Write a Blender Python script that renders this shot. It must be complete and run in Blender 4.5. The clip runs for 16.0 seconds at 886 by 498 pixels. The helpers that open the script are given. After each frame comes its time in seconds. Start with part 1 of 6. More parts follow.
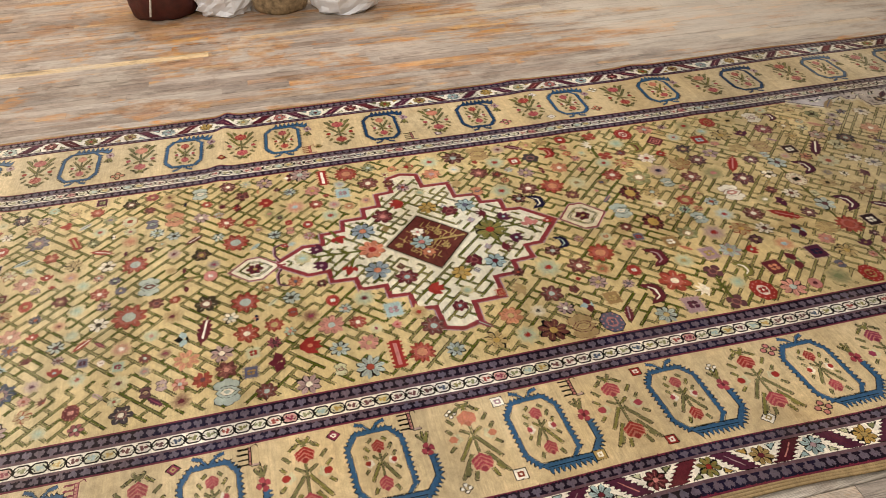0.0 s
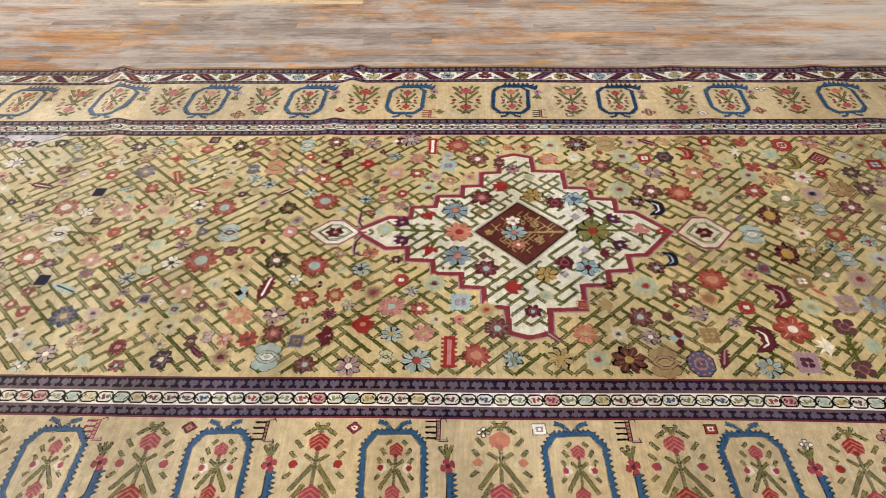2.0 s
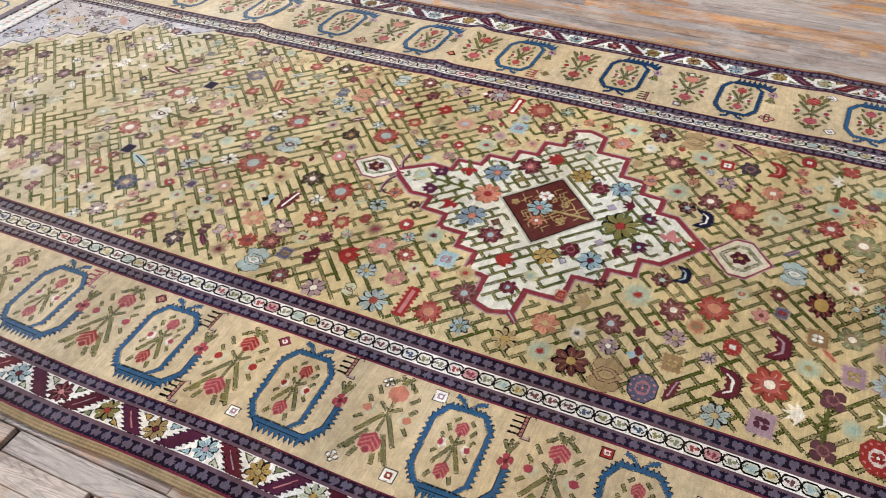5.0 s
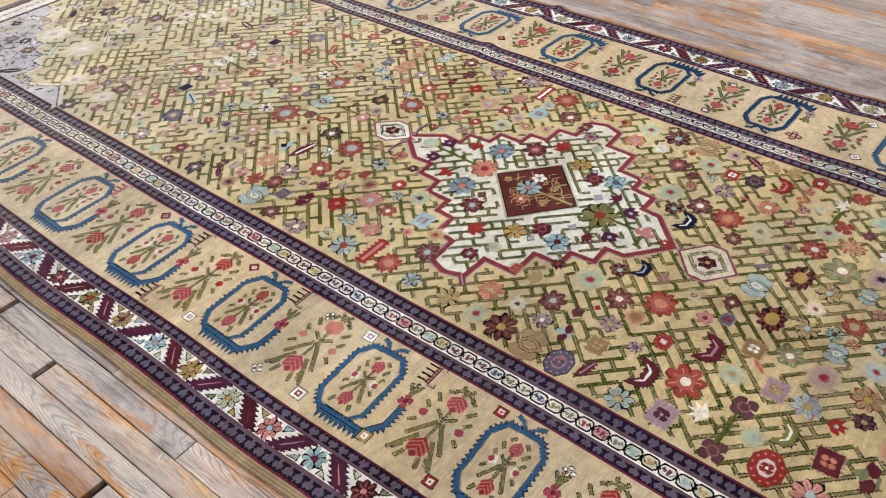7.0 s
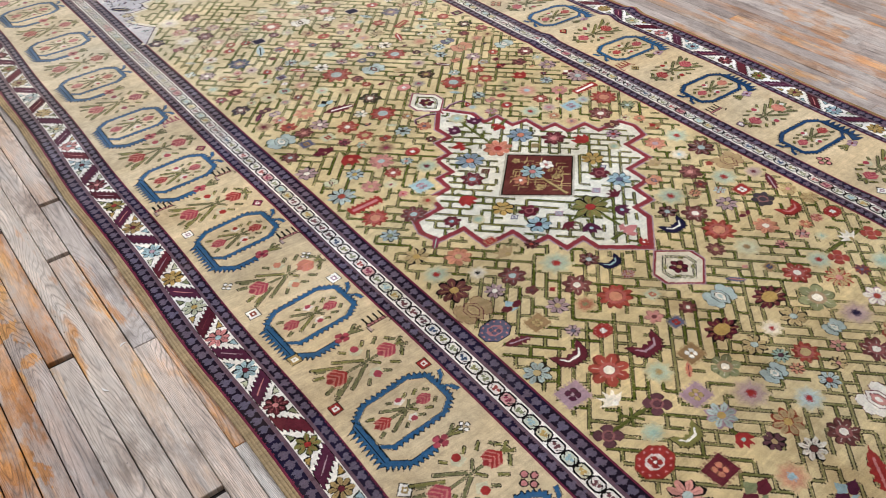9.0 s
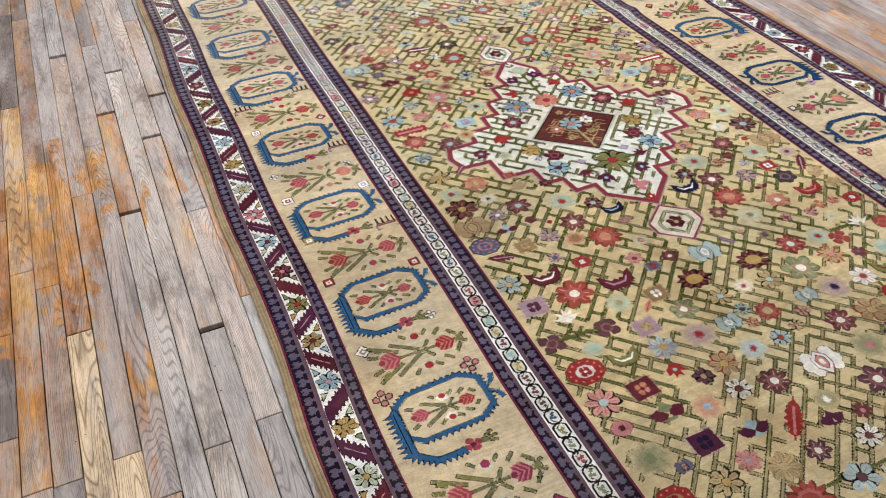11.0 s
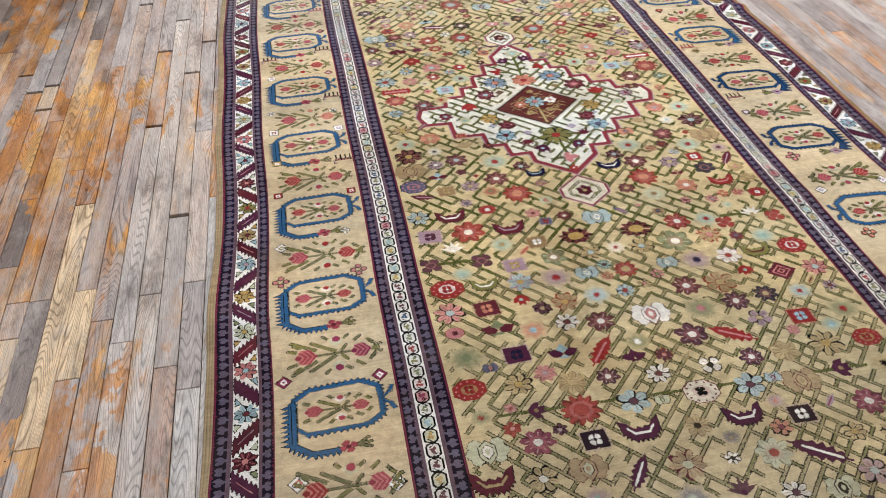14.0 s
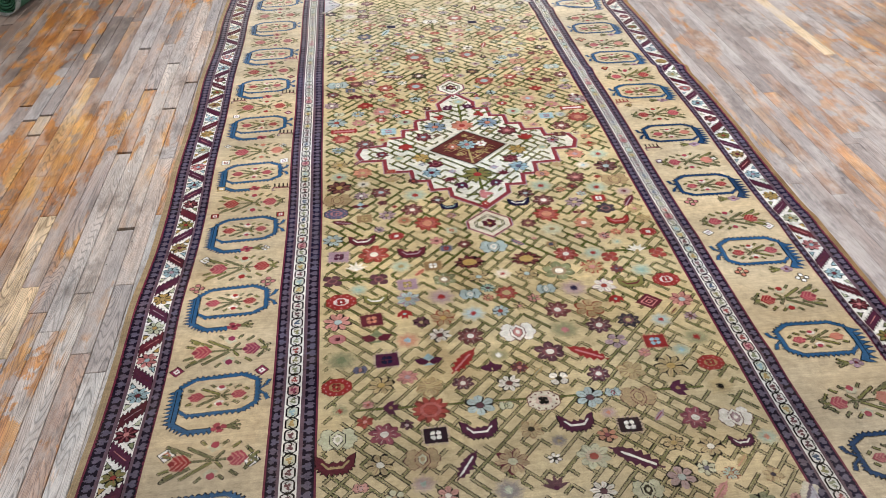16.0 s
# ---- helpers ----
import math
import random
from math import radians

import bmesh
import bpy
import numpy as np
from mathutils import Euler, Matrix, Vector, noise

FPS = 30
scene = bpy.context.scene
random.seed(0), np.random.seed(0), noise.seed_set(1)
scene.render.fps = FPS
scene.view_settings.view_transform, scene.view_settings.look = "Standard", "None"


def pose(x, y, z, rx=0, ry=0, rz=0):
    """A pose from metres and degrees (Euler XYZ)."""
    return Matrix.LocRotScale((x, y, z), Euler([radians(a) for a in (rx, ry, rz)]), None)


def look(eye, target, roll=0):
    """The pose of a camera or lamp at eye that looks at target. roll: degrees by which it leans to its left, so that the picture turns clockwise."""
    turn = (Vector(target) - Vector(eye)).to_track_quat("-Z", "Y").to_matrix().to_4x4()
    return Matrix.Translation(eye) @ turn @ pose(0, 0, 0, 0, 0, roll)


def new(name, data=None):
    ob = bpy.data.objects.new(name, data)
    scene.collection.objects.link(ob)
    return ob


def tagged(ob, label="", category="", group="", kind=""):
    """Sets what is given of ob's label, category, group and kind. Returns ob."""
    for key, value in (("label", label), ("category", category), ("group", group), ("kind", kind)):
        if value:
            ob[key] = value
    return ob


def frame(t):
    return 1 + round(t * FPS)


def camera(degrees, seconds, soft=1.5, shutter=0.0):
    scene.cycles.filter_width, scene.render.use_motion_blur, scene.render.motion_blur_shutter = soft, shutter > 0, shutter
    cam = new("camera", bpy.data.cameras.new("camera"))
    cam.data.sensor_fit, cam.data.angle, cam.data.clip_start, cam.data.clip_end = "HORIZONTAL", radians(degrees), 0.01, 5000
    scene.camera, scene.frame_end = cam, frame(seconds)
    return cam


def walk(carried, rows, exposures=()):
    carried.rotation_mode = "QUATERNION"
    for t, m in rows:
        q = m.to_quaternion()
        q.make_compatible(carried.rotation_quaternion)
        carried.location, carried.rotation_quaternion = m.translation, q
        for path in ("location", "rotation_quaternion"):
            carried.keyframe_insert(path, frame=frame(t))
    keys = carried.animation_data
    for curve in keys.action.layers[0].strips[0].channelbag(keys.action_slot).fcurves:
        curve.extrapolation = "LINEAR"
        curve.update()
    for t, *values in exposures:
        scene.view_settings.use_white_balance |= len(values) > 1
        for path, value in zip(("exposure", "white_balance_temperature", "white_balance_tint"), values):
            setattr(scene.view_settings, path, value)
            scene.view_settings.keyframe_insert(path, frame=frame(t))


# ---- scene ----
cam = camera(58.8, 16.0, soft=0.6)
PATH = [
    (0, (-1.954, 0.477, 1.405), (-0.376, 0.092, 0.238), -1.3),
    (0.5, (-1.91, 0.417, 1.377), (-0.315, 0.13, 0.206), -1.3),
    (1, (-1.87, 0.36, 1.364), (-0.269, 0.181, 0.179), -1.3),
    (1.5, (-1.804, 0.272, 1.359), (-0.209, 0.207, 0.154), -1.2),
    (2, (-1.788, 0.202, 1.343), (-0.215, 0.262, 0.109), -1.2),
    (2.5, (-1.786, 0.137, 1.333), (-0.248, 0.321, 0.068), -1.1),
    (3, (-1.775, 0.009, 1.34), (-0.277, 0.309, 0.049), -1.1),
    (3.5, (-1.787, -0.136, 1.365), (-0.334, 0.276, 0.054), -1.3),
    (3.7, (-1.797, -0.181, 1.377), (-0.36, 0.267, 0.06), -1.3),
    (5.8, (-1.558, -0.595, 1.337), (-0.258, 0.171, 0.024), -1.6),
    (6, (-1.554, -0.645, 1.342), (-0.272, 0.149, 0.029), -1.5),
    (6.5, (-1.556, -0.767, 1.345), (-0.325, 0.105, 0.032), -1.4),
    (7, (-1.562, -0.865, 1.341), (-0.383, 0.079, 0.03), -1.3),
    (7.5, (-1.535, -0.944, 1.321), (-0.417, 0.071, 0.009), -1.3),
    (8, (-1.485, -1.024, 1.312), (-0.429, 0.055, 0.001), -1.4),
    (8.2, (-1.46, -1.068, 1.318), (-0.425, 0.034, 0.009), -1.2),
    (10.3, (-1.257, -1.537, 1.347), (-0.539, -0.215, 0.028), -0.6),
    (10.5, (-1.241, -1.572, 1.35), (-0.557, -0.235, 0.029), -0.6),
    (11, (-1.224, -1.698, 1.343), (-0.618, -0.326, 0.02), -0.8),
    (11.5, (-1.21, -1.816, 1.351), (-0.666, -0.415, 0.032), -0.9),
    (12, (-1.129, -1.938, 1.368), (-0.644, -0.514, 0.05), -0.9),
    (12.5, (-1.014, -2.029, 1.386), (-0.584, -0.589, 0.066), -1.0),
    (13, (-0.933, -2.097, 1.384), (-0.559, -0.642, 0.065), -1.0),
    (13.5, (-0.854, -2.191, 1.399), (-0.533, -0.721, 0.081), -1.0),
    (14, (-0.773, -2.275, 1.444), (-0.5, -0.792, 0.13), -1.1),
    (14.5, (-0.679, -2.355, 1.472), (-0.443, -0.855, 0.17), -1.2),
    (15, (-0.553, -2.437, 1.488), (-0.349, -0.91, 0.212), -1.3),
    (15.5, (-0.454, -2.511, 1.507), (-0.274, -0.954, 0.265), -1.3),
    (16, (-0.371, -2.586, 1.505), (-0.209, -0.994, 0.305), -1.2),
]
walk(cam, [(t, look(eye, target, roll)) for t, eye, target, roll in PATH], exposures=[(0.0, -0.16, 7900, 12), (1.0, -0.17, 7700, 12), (2.0, -0.16, 7050, 12), (3.0, -0.11, 6560, 13), (6.0, -0.08, 6330, 13), (10.0, 0.02, 6180, 12), (12.0, 0.11, 6140, 12), (16.0, 0.13, 6140, 12)])

# ---- world and lamps ----
world = bpy.data.worlds.new("world")
world.use_nodes = True
scene.world = world
world.node_tree.nodes["Background"].inputs["Color"].default_value = (0.8, 0.88, 1.0, 1)
world.node_tree.nodes["Background"].inputs["Strength"].default_value = 0.25
CEILING = 3.3


def area_lamp(name, x, y, sx, sy, watts, colour=(0.93, 0.985, 1.06)):
    data = bpy.data.lights.new(name, "AREA")
    data.shape, data.size, data.size_y, data.energy, data.color = "RECTANGLE", sx, sy, watts, colour
    ob = new(name, data)
    ob.matrix_world = pose(x, y, CEILING - 0.09)
    return ob


# Unseen overhead lamps, added to light the room; watts set spot by spot.
LAMPS = {(-2.4, -2.2): 19, (0.2, -2.2): 3, (2.8, -2.2): 52, (-2.4, 0.6): 52, (0.2, 0.6): 30, (2.8, 0.6): 70, (-2.4, 3.4): 8, (0.2, 3.4): 84, (2.8, 3.4): 54}
for (lx, ly), watts in LAMPS.items():
    area_lamp("tube_lamp", lx, ly, 0.28, 1.2, watts)


# ---- materials ----
def srgb(code):
    out = []
    for n in (0, 2, 4):
        c = int(code[n:n + 2], 16) / 255
        out.append(c / 12.92 if c < 0.04045 else ((c + 0.055) / 1.055) ** 2.4)
    return (*out, 1.0)


DYE = {
    "field": "c1ac80", "ground": "c0ab87", "ivory": "e2dcd0", "tan": "9c8558", "brown": "8a6e4c", "olive": "75703f", "sage": "777a58",
    "sagepale": "b3b496", "sky": "91a8aa", "teal": "8fa594", "blue": "305474", "deep": "1f3a58", "navy": "1e1a31", "slate": "565568",
    "black": "100d0d", "ink": "12110b", "moss": "565a28", "wine": "58232b", "burgundy": "481b25", "plum": "4b2335", "magenta": "7d3347", "red": "8c2f2b", "rose": "98414a",
    "coral": "b5745c", "pink": "b47470", "mauve": "9a7f86", "gold": "a98b50", "violet": "5e505b", "aubergine": "1d1520", "dusk": "614a52", "leaf": "6b6846", "rust": "7c3a28",
    "cord": "9b8666", "sable": "2a1b22", "crimson": "7c3238", "cocoa": "572a26", "cream": "cbbfa6", "denim": "7f8e98", "milk": "d2ccb9",
}
DYE = {k: srgb(v) for k, v in DYE.items()}


WEAR_GLARE = srgb("c4bba8")


def abrash_and_shade(y):
    """Faint dye-lot bands; the weaker light of the south end is put into the colour."""
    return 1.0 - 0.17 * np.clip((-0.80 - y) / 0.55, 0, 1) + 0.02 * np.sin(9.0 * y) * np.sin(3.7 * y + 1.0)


def wear_and_glare(dye, y):
    """Pale dyes lighten towards the rug's ends: some bleaching, plus glare put into the colour."""
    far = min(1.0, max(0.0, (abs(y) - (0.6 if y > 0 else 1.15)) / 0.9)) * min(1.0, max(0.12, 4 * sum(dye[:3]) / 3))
    return tuple((p + (q - p) * 0.38 * far) * abrash_and_shade(y) for p, q in zip(dye, WEAR_GLARE))


def wear_and_glare_all(dyes, y):
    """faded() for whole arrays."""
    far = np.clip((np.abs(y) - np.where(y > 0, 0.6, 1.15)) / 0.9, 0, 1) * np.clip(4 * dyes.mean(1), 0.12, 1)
    return (dyes + (np.array(WEAR_GLARE[:3]) - dyes) * 0.38 * far[:, None]) * abrash_and_shade(y)[:, None]


def nodes_of(name):
    mat = bpy.data.materials.new(name)
    mat.use_nodes = True
    tree = mat.node_tree
    return mat, tree, tree.nodes["Principled BSDF"]


def node(tree, kind, **inputs):
    n = tree.nodes.new(kind)
    for key, value in inputs.items():
        n.inputs[key.replace("_", " ")].default_value = value
    return n


def noise_at(tree, vector, scale, detail=3.0, rough=0.55):
    n = node(tree, "ShaderNodeTexNoise", Scale=scale, Detail=detail, Roughness=rough)
    tree.links.new(vector, n.inputs["Vector"])
    return n.outputs["Fac"]


def ramp(tree, fac, stops):
    n = tree.nodes.new("ShaderNodeValToRGB")
    while len(n.color_ramp.elements) < len(stops):
        n.color_ramp.elements.new(0.5)
    for e, (p, c) in zip(n.color_ramp.elements, stops):
        e.position, e.color = p, c if len(c) == 4 else (*c, 1)
    tree.links.new(fac, n.inputs["Fac"])
    return n.outputs["Color"]


def grey(tree, fac, lo, hi, a=0.3, b=0.7):
    return ramp(tree, fac, [(a, (lo,) * 3), (b, (hi,) * 3)])


def mix(tree, kind, fac, a, b):
    n = tree.nodes.new("ShaderNodeMix")
    n.data_type, n.blend_type = "RGBA", kind
    for value, slot in ((fac, 0), (a, 6), (b, 7)):
        if isinstance(value, (int, float)):
            n.inputs[slot].default_value = value
        elif isinstance(value, tuple):
            n.inputs[slot].default_value = value
        else:
            tree.links.new(value, n.inputs[slot])
    return n.outputs[2]


def place_of(tree, scale=(1, 1, 1)):
    geo = tree.nodes.new("ShaderNodeNewGeometry")
    m = tree.nodes.new("ShaderNodeMapping")
    m.inputs["Scale"].default_value = scale
    tree.links.new(geo.outputs["Position"], m.inputs["Vector"])
    return m.outputs["Vector"]


def bump(tree, bsdf, height, strength, distance):
    b = node(tree, "ShaderNodeBump", Strength=strength, Distance=distance)
    tree.links.new(height, b.inputs["Height"])
    tree.links.new(b.outputs["Normal"], bsdf.inputs["Normal"])


def wool_material():
    """Hand-knotted wool: the dye of each face, uneven dye lots across the weft, worn patches and the grain of the knots."""
    mat, tree, bsdf = nodes_of("knotted_wool")
    link = tree.links.new
    dye = tree.nodes.new("ShaderNodeAttribute")
    dye.attribute_name = "dye"
    here = place_of(tree)
    abrash_and_shade = grey(tree, noise_at(tree, place_of(tree, (0.7, 9.0, 1)), 1.0, 4), 0.80, 1.14)
    lots = grey(tree, noise_at(tree, here, 3.2, 4), 0.82, 1.16)
    knots = grey(tree, noise_at(tree, place_of(tree, (330, 420, 50)), 1.0, 2, 0.7), 0.80, 1.18)
    fleck = grey(tree, noise_at(tree, here, 46, 4, 0.7), 0.80, 1.18)
    weft = grey(tree, noise_at(tree, place_of(tree, (14, 190, 1)), 1.0, 4, 0.6), 0.86, 1.12)
    col = dye.outputs["Color"]
    for tone in (abrash_and_shade, lots, fleck, knots, weft):
        col = mix(tree, "MULTIPLY", 1.0, col, tone)
    hue = ramp(tree, noise_at(tree, place_of(tree, (1.6, 3.4, 1)), 1.0, 4), [(0.35, (1.04, 1.0, 0.93)), (0.65, (0.97, 1.0, 1.05))])
    col = mix(tree, "MULTIPLY", 1.0, col, hue)
    stain = ramp(tree, noise_at(tree, place_of(tree, (2.6, 2.0, 1)), 1.0, 6, 0.65), [(0.30, (0.74, 0.68, 0.62)), (0.43, (1.0, 1.0, 1.0))])
    col = mix(tree, "MULTIPLY", 1.0, col, stain)
    dust = grey(tree, noise_at(tree, here, 5.5, 5, 0.6), 0.0, 0.04, 0.48, 0.75)
    col = mix(tree, "MIX", dust, col, srgb("b8a071"))
    link(col, bsdf.inputs["Base Color"])
    bsdf.inputs["Roughness"].default_value = 0.92
    bsdf.inputs["Specular IOR Level"].default_value = 0.03
    bsdf.inputs["Sheen Weight"].default_value = 1.0
    link(col, bsdf.inputs["Sheen Tint"])
    bsdf.inputs["Sheen Roughness"].default_value = 0.35
    weave = noise_at(tree, place_of(tree, (300, 380, 60)), 1.0, 2, 0.6)
    bump(tree, bsdf, weave, 0.5, 0.0015)
    return mat


def oak_material():
    """Old oak strips: greyed and scuffed bare wood, remains of orange varnish, a few fresh boards."""
    mat, tree, bsdf = nodes_of("worn_oak")
    link = tree.links.new
    info = tree.nodes.new("ShaderNodeObjectInfo")
    attr = tree.nodes.new("ShaderNodeAttribute")
    attr.attribute_name = "tone"
    sep = tree.nodes.new("ShaderNodeSeparateColor")
    link(attr.outputs["Color"], sep.inputs["Color"])
    geo = tree.nodes.new("ShaderNodeNewGeometry")
    shift = tree.nodes.new("ShaderNodeVectorMath")
    shift.operation = "MULTIPLY_ADD"
    comb = tree.nodes.new("ShaderNodeCombineXYZ")
    for n in range(3):
        link(sep.outputs[0], comb.inputs[n])
    link(comb.outputs[0], shift.inputs[0])
    shift.inputs[1].default_value = (37.0, 53.0, 11.0)
    link(geo.outputs["Position"], shift.inputs[2])
    board = shift.outputs[0]

    def scaled(sx, sy, sz=1.0):
        m = tree.nodes.new("ShaderNodeMapping")
        m.inputs["Scale"].default_value = (sx, sy, sz)
        link(board, m.inputs["Vector"])
        return m.outputs["Vector"]

    def math_node(kind, a, b):
        n = tree.nodes.new("ShaderNodeMath")
        n.operation = kind
        for value, slot in ((a, 0), (b, 1)):
            if isinstance(value, (int, float)):
                n.inputs[slot].default_value = value
            else:
                link(value, n.inputs[slot])
        return n.outputs[0]

    def over(sx, sy, detail, rough):
        m = tree.nodes.new("ShaderNodeMapping")
        m.inputs["Scale"].default_value = (sx, sy, 1)
        link(geo.outputs["Position"], m.inputs["Vector"])
        return noise_at(tree, m.outputs["Vector"], 1.0, detail, rough)

    # growth rings: the level lines of a slow noise drawn out along the board, plain on most boards
    slow = noise_at(tree, scaled(9.0, 0.8), 1.0, 1.6, 0.5)
    ring = math_node("ABSOLUTE", math_node("SINE", math_node("MULTIPLY", slow, 215.0), 0.0), 0.0)
    figured = grey(tree, math_node("ADD", math_node("MULTIPLY", noise_at(tree, scaled(7, 1.5), 1.0, 3), 0.6), math_node("MULTIPLY", sep.outputs[0], 0.4)), 0.40, 1.0, 0.40, 0.56)
    apart = tree.nodes.new("ShaderNodeSeparateXYZ")
    link(geo.outputs["Position"], apart.inputs[0])
    # the boards on the far side of the rug are trodden smooth
    smooth = grey(tree, apart.outputs[0], 1.0, 0.25, 0.9, 1.15)
    figured = math_node("MULTIPLY", figured, smooth)
    fine = noise_at(tree, scaled(320, 22), 1.0, 4, 0.75)
    streak = noise_at(tree, scaled(34, 3.0), 1.0, 6, 0.7)
    bare = ramp(tree, sep.outputs[1], [(0.0, srgb("6e5e54")), (0.22, srgb("918279")), (0.45, srgb("ac9f96")), (0.62, srgb("a79a92")), (0.8, srgb("beb4aa")), (1.0, srgb("cec5ba"))])
    varnish = ramp(tree, noise_at(tree, scaled(9, 1.6), 1.0, 4), [(0.32, srgb("94561a")), (0.5, srgb("be7c2c")), (0.68, srgb("d09c54"))])
    # varnish is kept in patches that stop at the board's edge
    own = noise_at(tree, scaled(13, 2.4), 1.0, 5, 0.65)
    kept = grey(tree, math_node("ADD", math_node("MULTIPLY", own, 0.62), math_node("MULTIPLY", over(1.6, 0.8, 4, 0.6), 0.62)), 0.0, 0.95, 0.665, 0.705)
    wall = math_node("MULTIPLY", math_node("MAXIMUM", math_node("SUBTRACT", apart.outputs[0], 1.35), 0.0), 0.06)
    aside = math_node("MULTIPLY", math_node("MAXIMUM", math_node("SUBTRACT", -1.75, apart.outputs[0]), 0.0), 0.07)
    kept = math_node("ADD", kept, math_node("MULTIPLY", math_node("ADD", wall, aside), 3.0))
    kept = math_node("MULTIPLY", math_node("MINIMUM", kept, 0.95), grey(tree, over(5.0, 2.2, 5, 0.65), 0.1, 1.0, 0.38, 0.58))
    # stretches that were covered for years and kept their orange coat
    blotch = over(9.0, 5.0, 5, 0.6)
    left = grey(tree, smooth, 0.60, 1.0, 0.25, 1.0)
    for cx, cy, rx, ry in ((-1.62, 0.18, 0.30, 0.52), (1.75, 0.55, 0.25, 0.45), (-1.42, -1.15, 0.22, 0.35), (2.3, 2.3, 0.7, 0.6), (-1.9, 1.5, 0.25, 0.8), (1.25, 0.95, 0.16, 0.30), (1.40, 1.75, 0.22, 0.40), (1.55, 0.10, 0.16, 0.20), (1.36, -0.62, 0.10, 0.22), (2.0, -0.15, 0.22, 0.22), (2.4, 0.9, 0.6, 0.8)):
        du = math_node("DIVIDE", math_node("SUBTRACT", apart.outputs[0], cx), rx)
        dv = math_node("DIVIDE", math_node("SUBTRACT", apart.outputs[1], cy), ry)
        coat = math_node("SUBTRACT", 1.0, math_node("ADD", math_node("MULTIPLY", du, du), math_node("MULTIPLY", dv, dv)))
        coat = math_node("ADD", math_node("MULTIPLY", coat, 0.9), math_node("ADD", math_node("MULTIPLY", math_node("SUBTRACT", own, 0.5), 1.8), math_node("MULTIPLY", math_node("SUBTRACT", blotch, 0.5), 4.0)))
        kept = math_node("MAXIMUM", kept, math_node("MULTIPLY", grey(tree, coat, 0.0, 0.88, 0.50, 0.62), left))
    worn = grey(tree, noise_at(tree, scaled(26, 5), 1.0, 5, 0.7), 0.25, 1.0, 0.38, 0.56)
    most = math_node("MAXIMUM", kept, math_node("MULTIPLY", attr.outputs["Alpha"], worn))
    col = mix(tree, "MIX", most, bare, varnish)
    fresh = ramp(tree, ring, [(0.05, srgb("c4a074")), (0.45, srgb("d8ba92"))])
    col = mix(tree, "MIX", sep.outputs[2], col, fresh)
    col = mix(tree, "MULTIPLY", figured, col, grey(tree, ring, 0.60, 1.12, 0.06, 0.66))
    col = mix(tree, "MULTIPLY", 1.0, col, grey(tree, streak, 0.74, 1.18, 0.36, 0.64))
    col = mix(tree, "MULTIPLY", 1.0, col, grey(tree, fine, 0.76, 1.18))
    pores = grey(tree, noise_at(tree, scaled(620, 26), 1.0, 2, 0.6), 0.62, 1.0, 0.34, 0.46)
    col = mix(tree, "MULTIPLY", 0.8, col, pores)
    tint = ramp(tree, noise_at(tree, scaled(6, 1.3), 1.0, 4), [(0.35, (1.03, 0.99, 0.94)), (0.65, (0.97, 1.0, 1.0))])
    col = mix(tree, "MULTIPLY", 1.0, col, tint)
    scuff = grey(tree, over(11, 3.6, 6, 0.75), 0.0, 0.62, 0.50, 0.66)
    col = mix(tree, "MIX", scuff, col, srgb("b4a89b"))
    # pale rubbed stretches that run across the boards
    rubbed = grey(tree, over(5.2, 2.9, 7, 0.74), 0.0, 0.75, 0.51, 0.63)
    rubbed = math_node("MULTIPLY", rubbed, math_node("SUBTRACT", 1.12, smooth))
    col = mix(tree, "MIX", rubbed, col, srgb("b3a89c"))
    grime = grey(tree, noise_at(tree, scaled(34, 4), 1.0, 6, 0.8), 0.36, 1.05, 0.32, 0.46)
    col = mix(tree, "MULTIPLY", 0.75, col, grime)
    col = mix(tree, "MULTIPLY", 1.0, col, grey(tree, over(1.1, 0.7, 3, 0.5), 0.84, 1.10))
    # soaked-in stains that cross the joints
    stain = grey(tree, over(9.0, 4.2, 7, 0.72), 0.0, 0.55, 0.53, 0.66)
    col = mix(tree, "MULTIPLY", stain, col, srgb("8c7a6c"))
    # pale glare painted into the floor by the bundles, and a dirty stretch along the other wall
    for cx, cy, rx, ry, kind, most, tone in ((2.0, -2.1, 1.2, 1.4, "MIX", 0.55, srgb("cdc4b8")), (-2.4, 1.8, 0.9, 1.4, "MULTIPLY", 0.7, srgb("b4a290"))):
        du = math_node("DIVIDE", math_node("SUBTRACT", apart.outputs[0], cx), rx)
        dv = math_node("DIVIDE", math_node("SUBTRACT", apart.outputs[1], cy), ry)
        glare_and_dirt = math_node("SUBTRACT", 1.0, math_node("ADD", math_node("MULTIPLY", du, du), math_node("MULTIPLY", dv, dv)))
        glare_and_dirt = math_node("ADD", glare_and_dirt, math_node("MULTIPLY", math_node("SUBTRACT", over(9.0, 2.4, 7, 0.75), 0.5), 4.2))
        col = mix(tree, kind, grey(tree, glare_and_dirt, 0.0, most, 0.0, 0.8), col, tone)
    link(col, bsdf.inputs["Base Color"])
    link(grey(tree, scuff, 0.42, 0.62, 0.0, 0.6), bsdf.inputs["Roughness"])
    bsdf.inputs["Specular IOR Level"].default_value = 0.4
    bump(tree, bsdf, fine, 0.3, 0.002)
    return mat


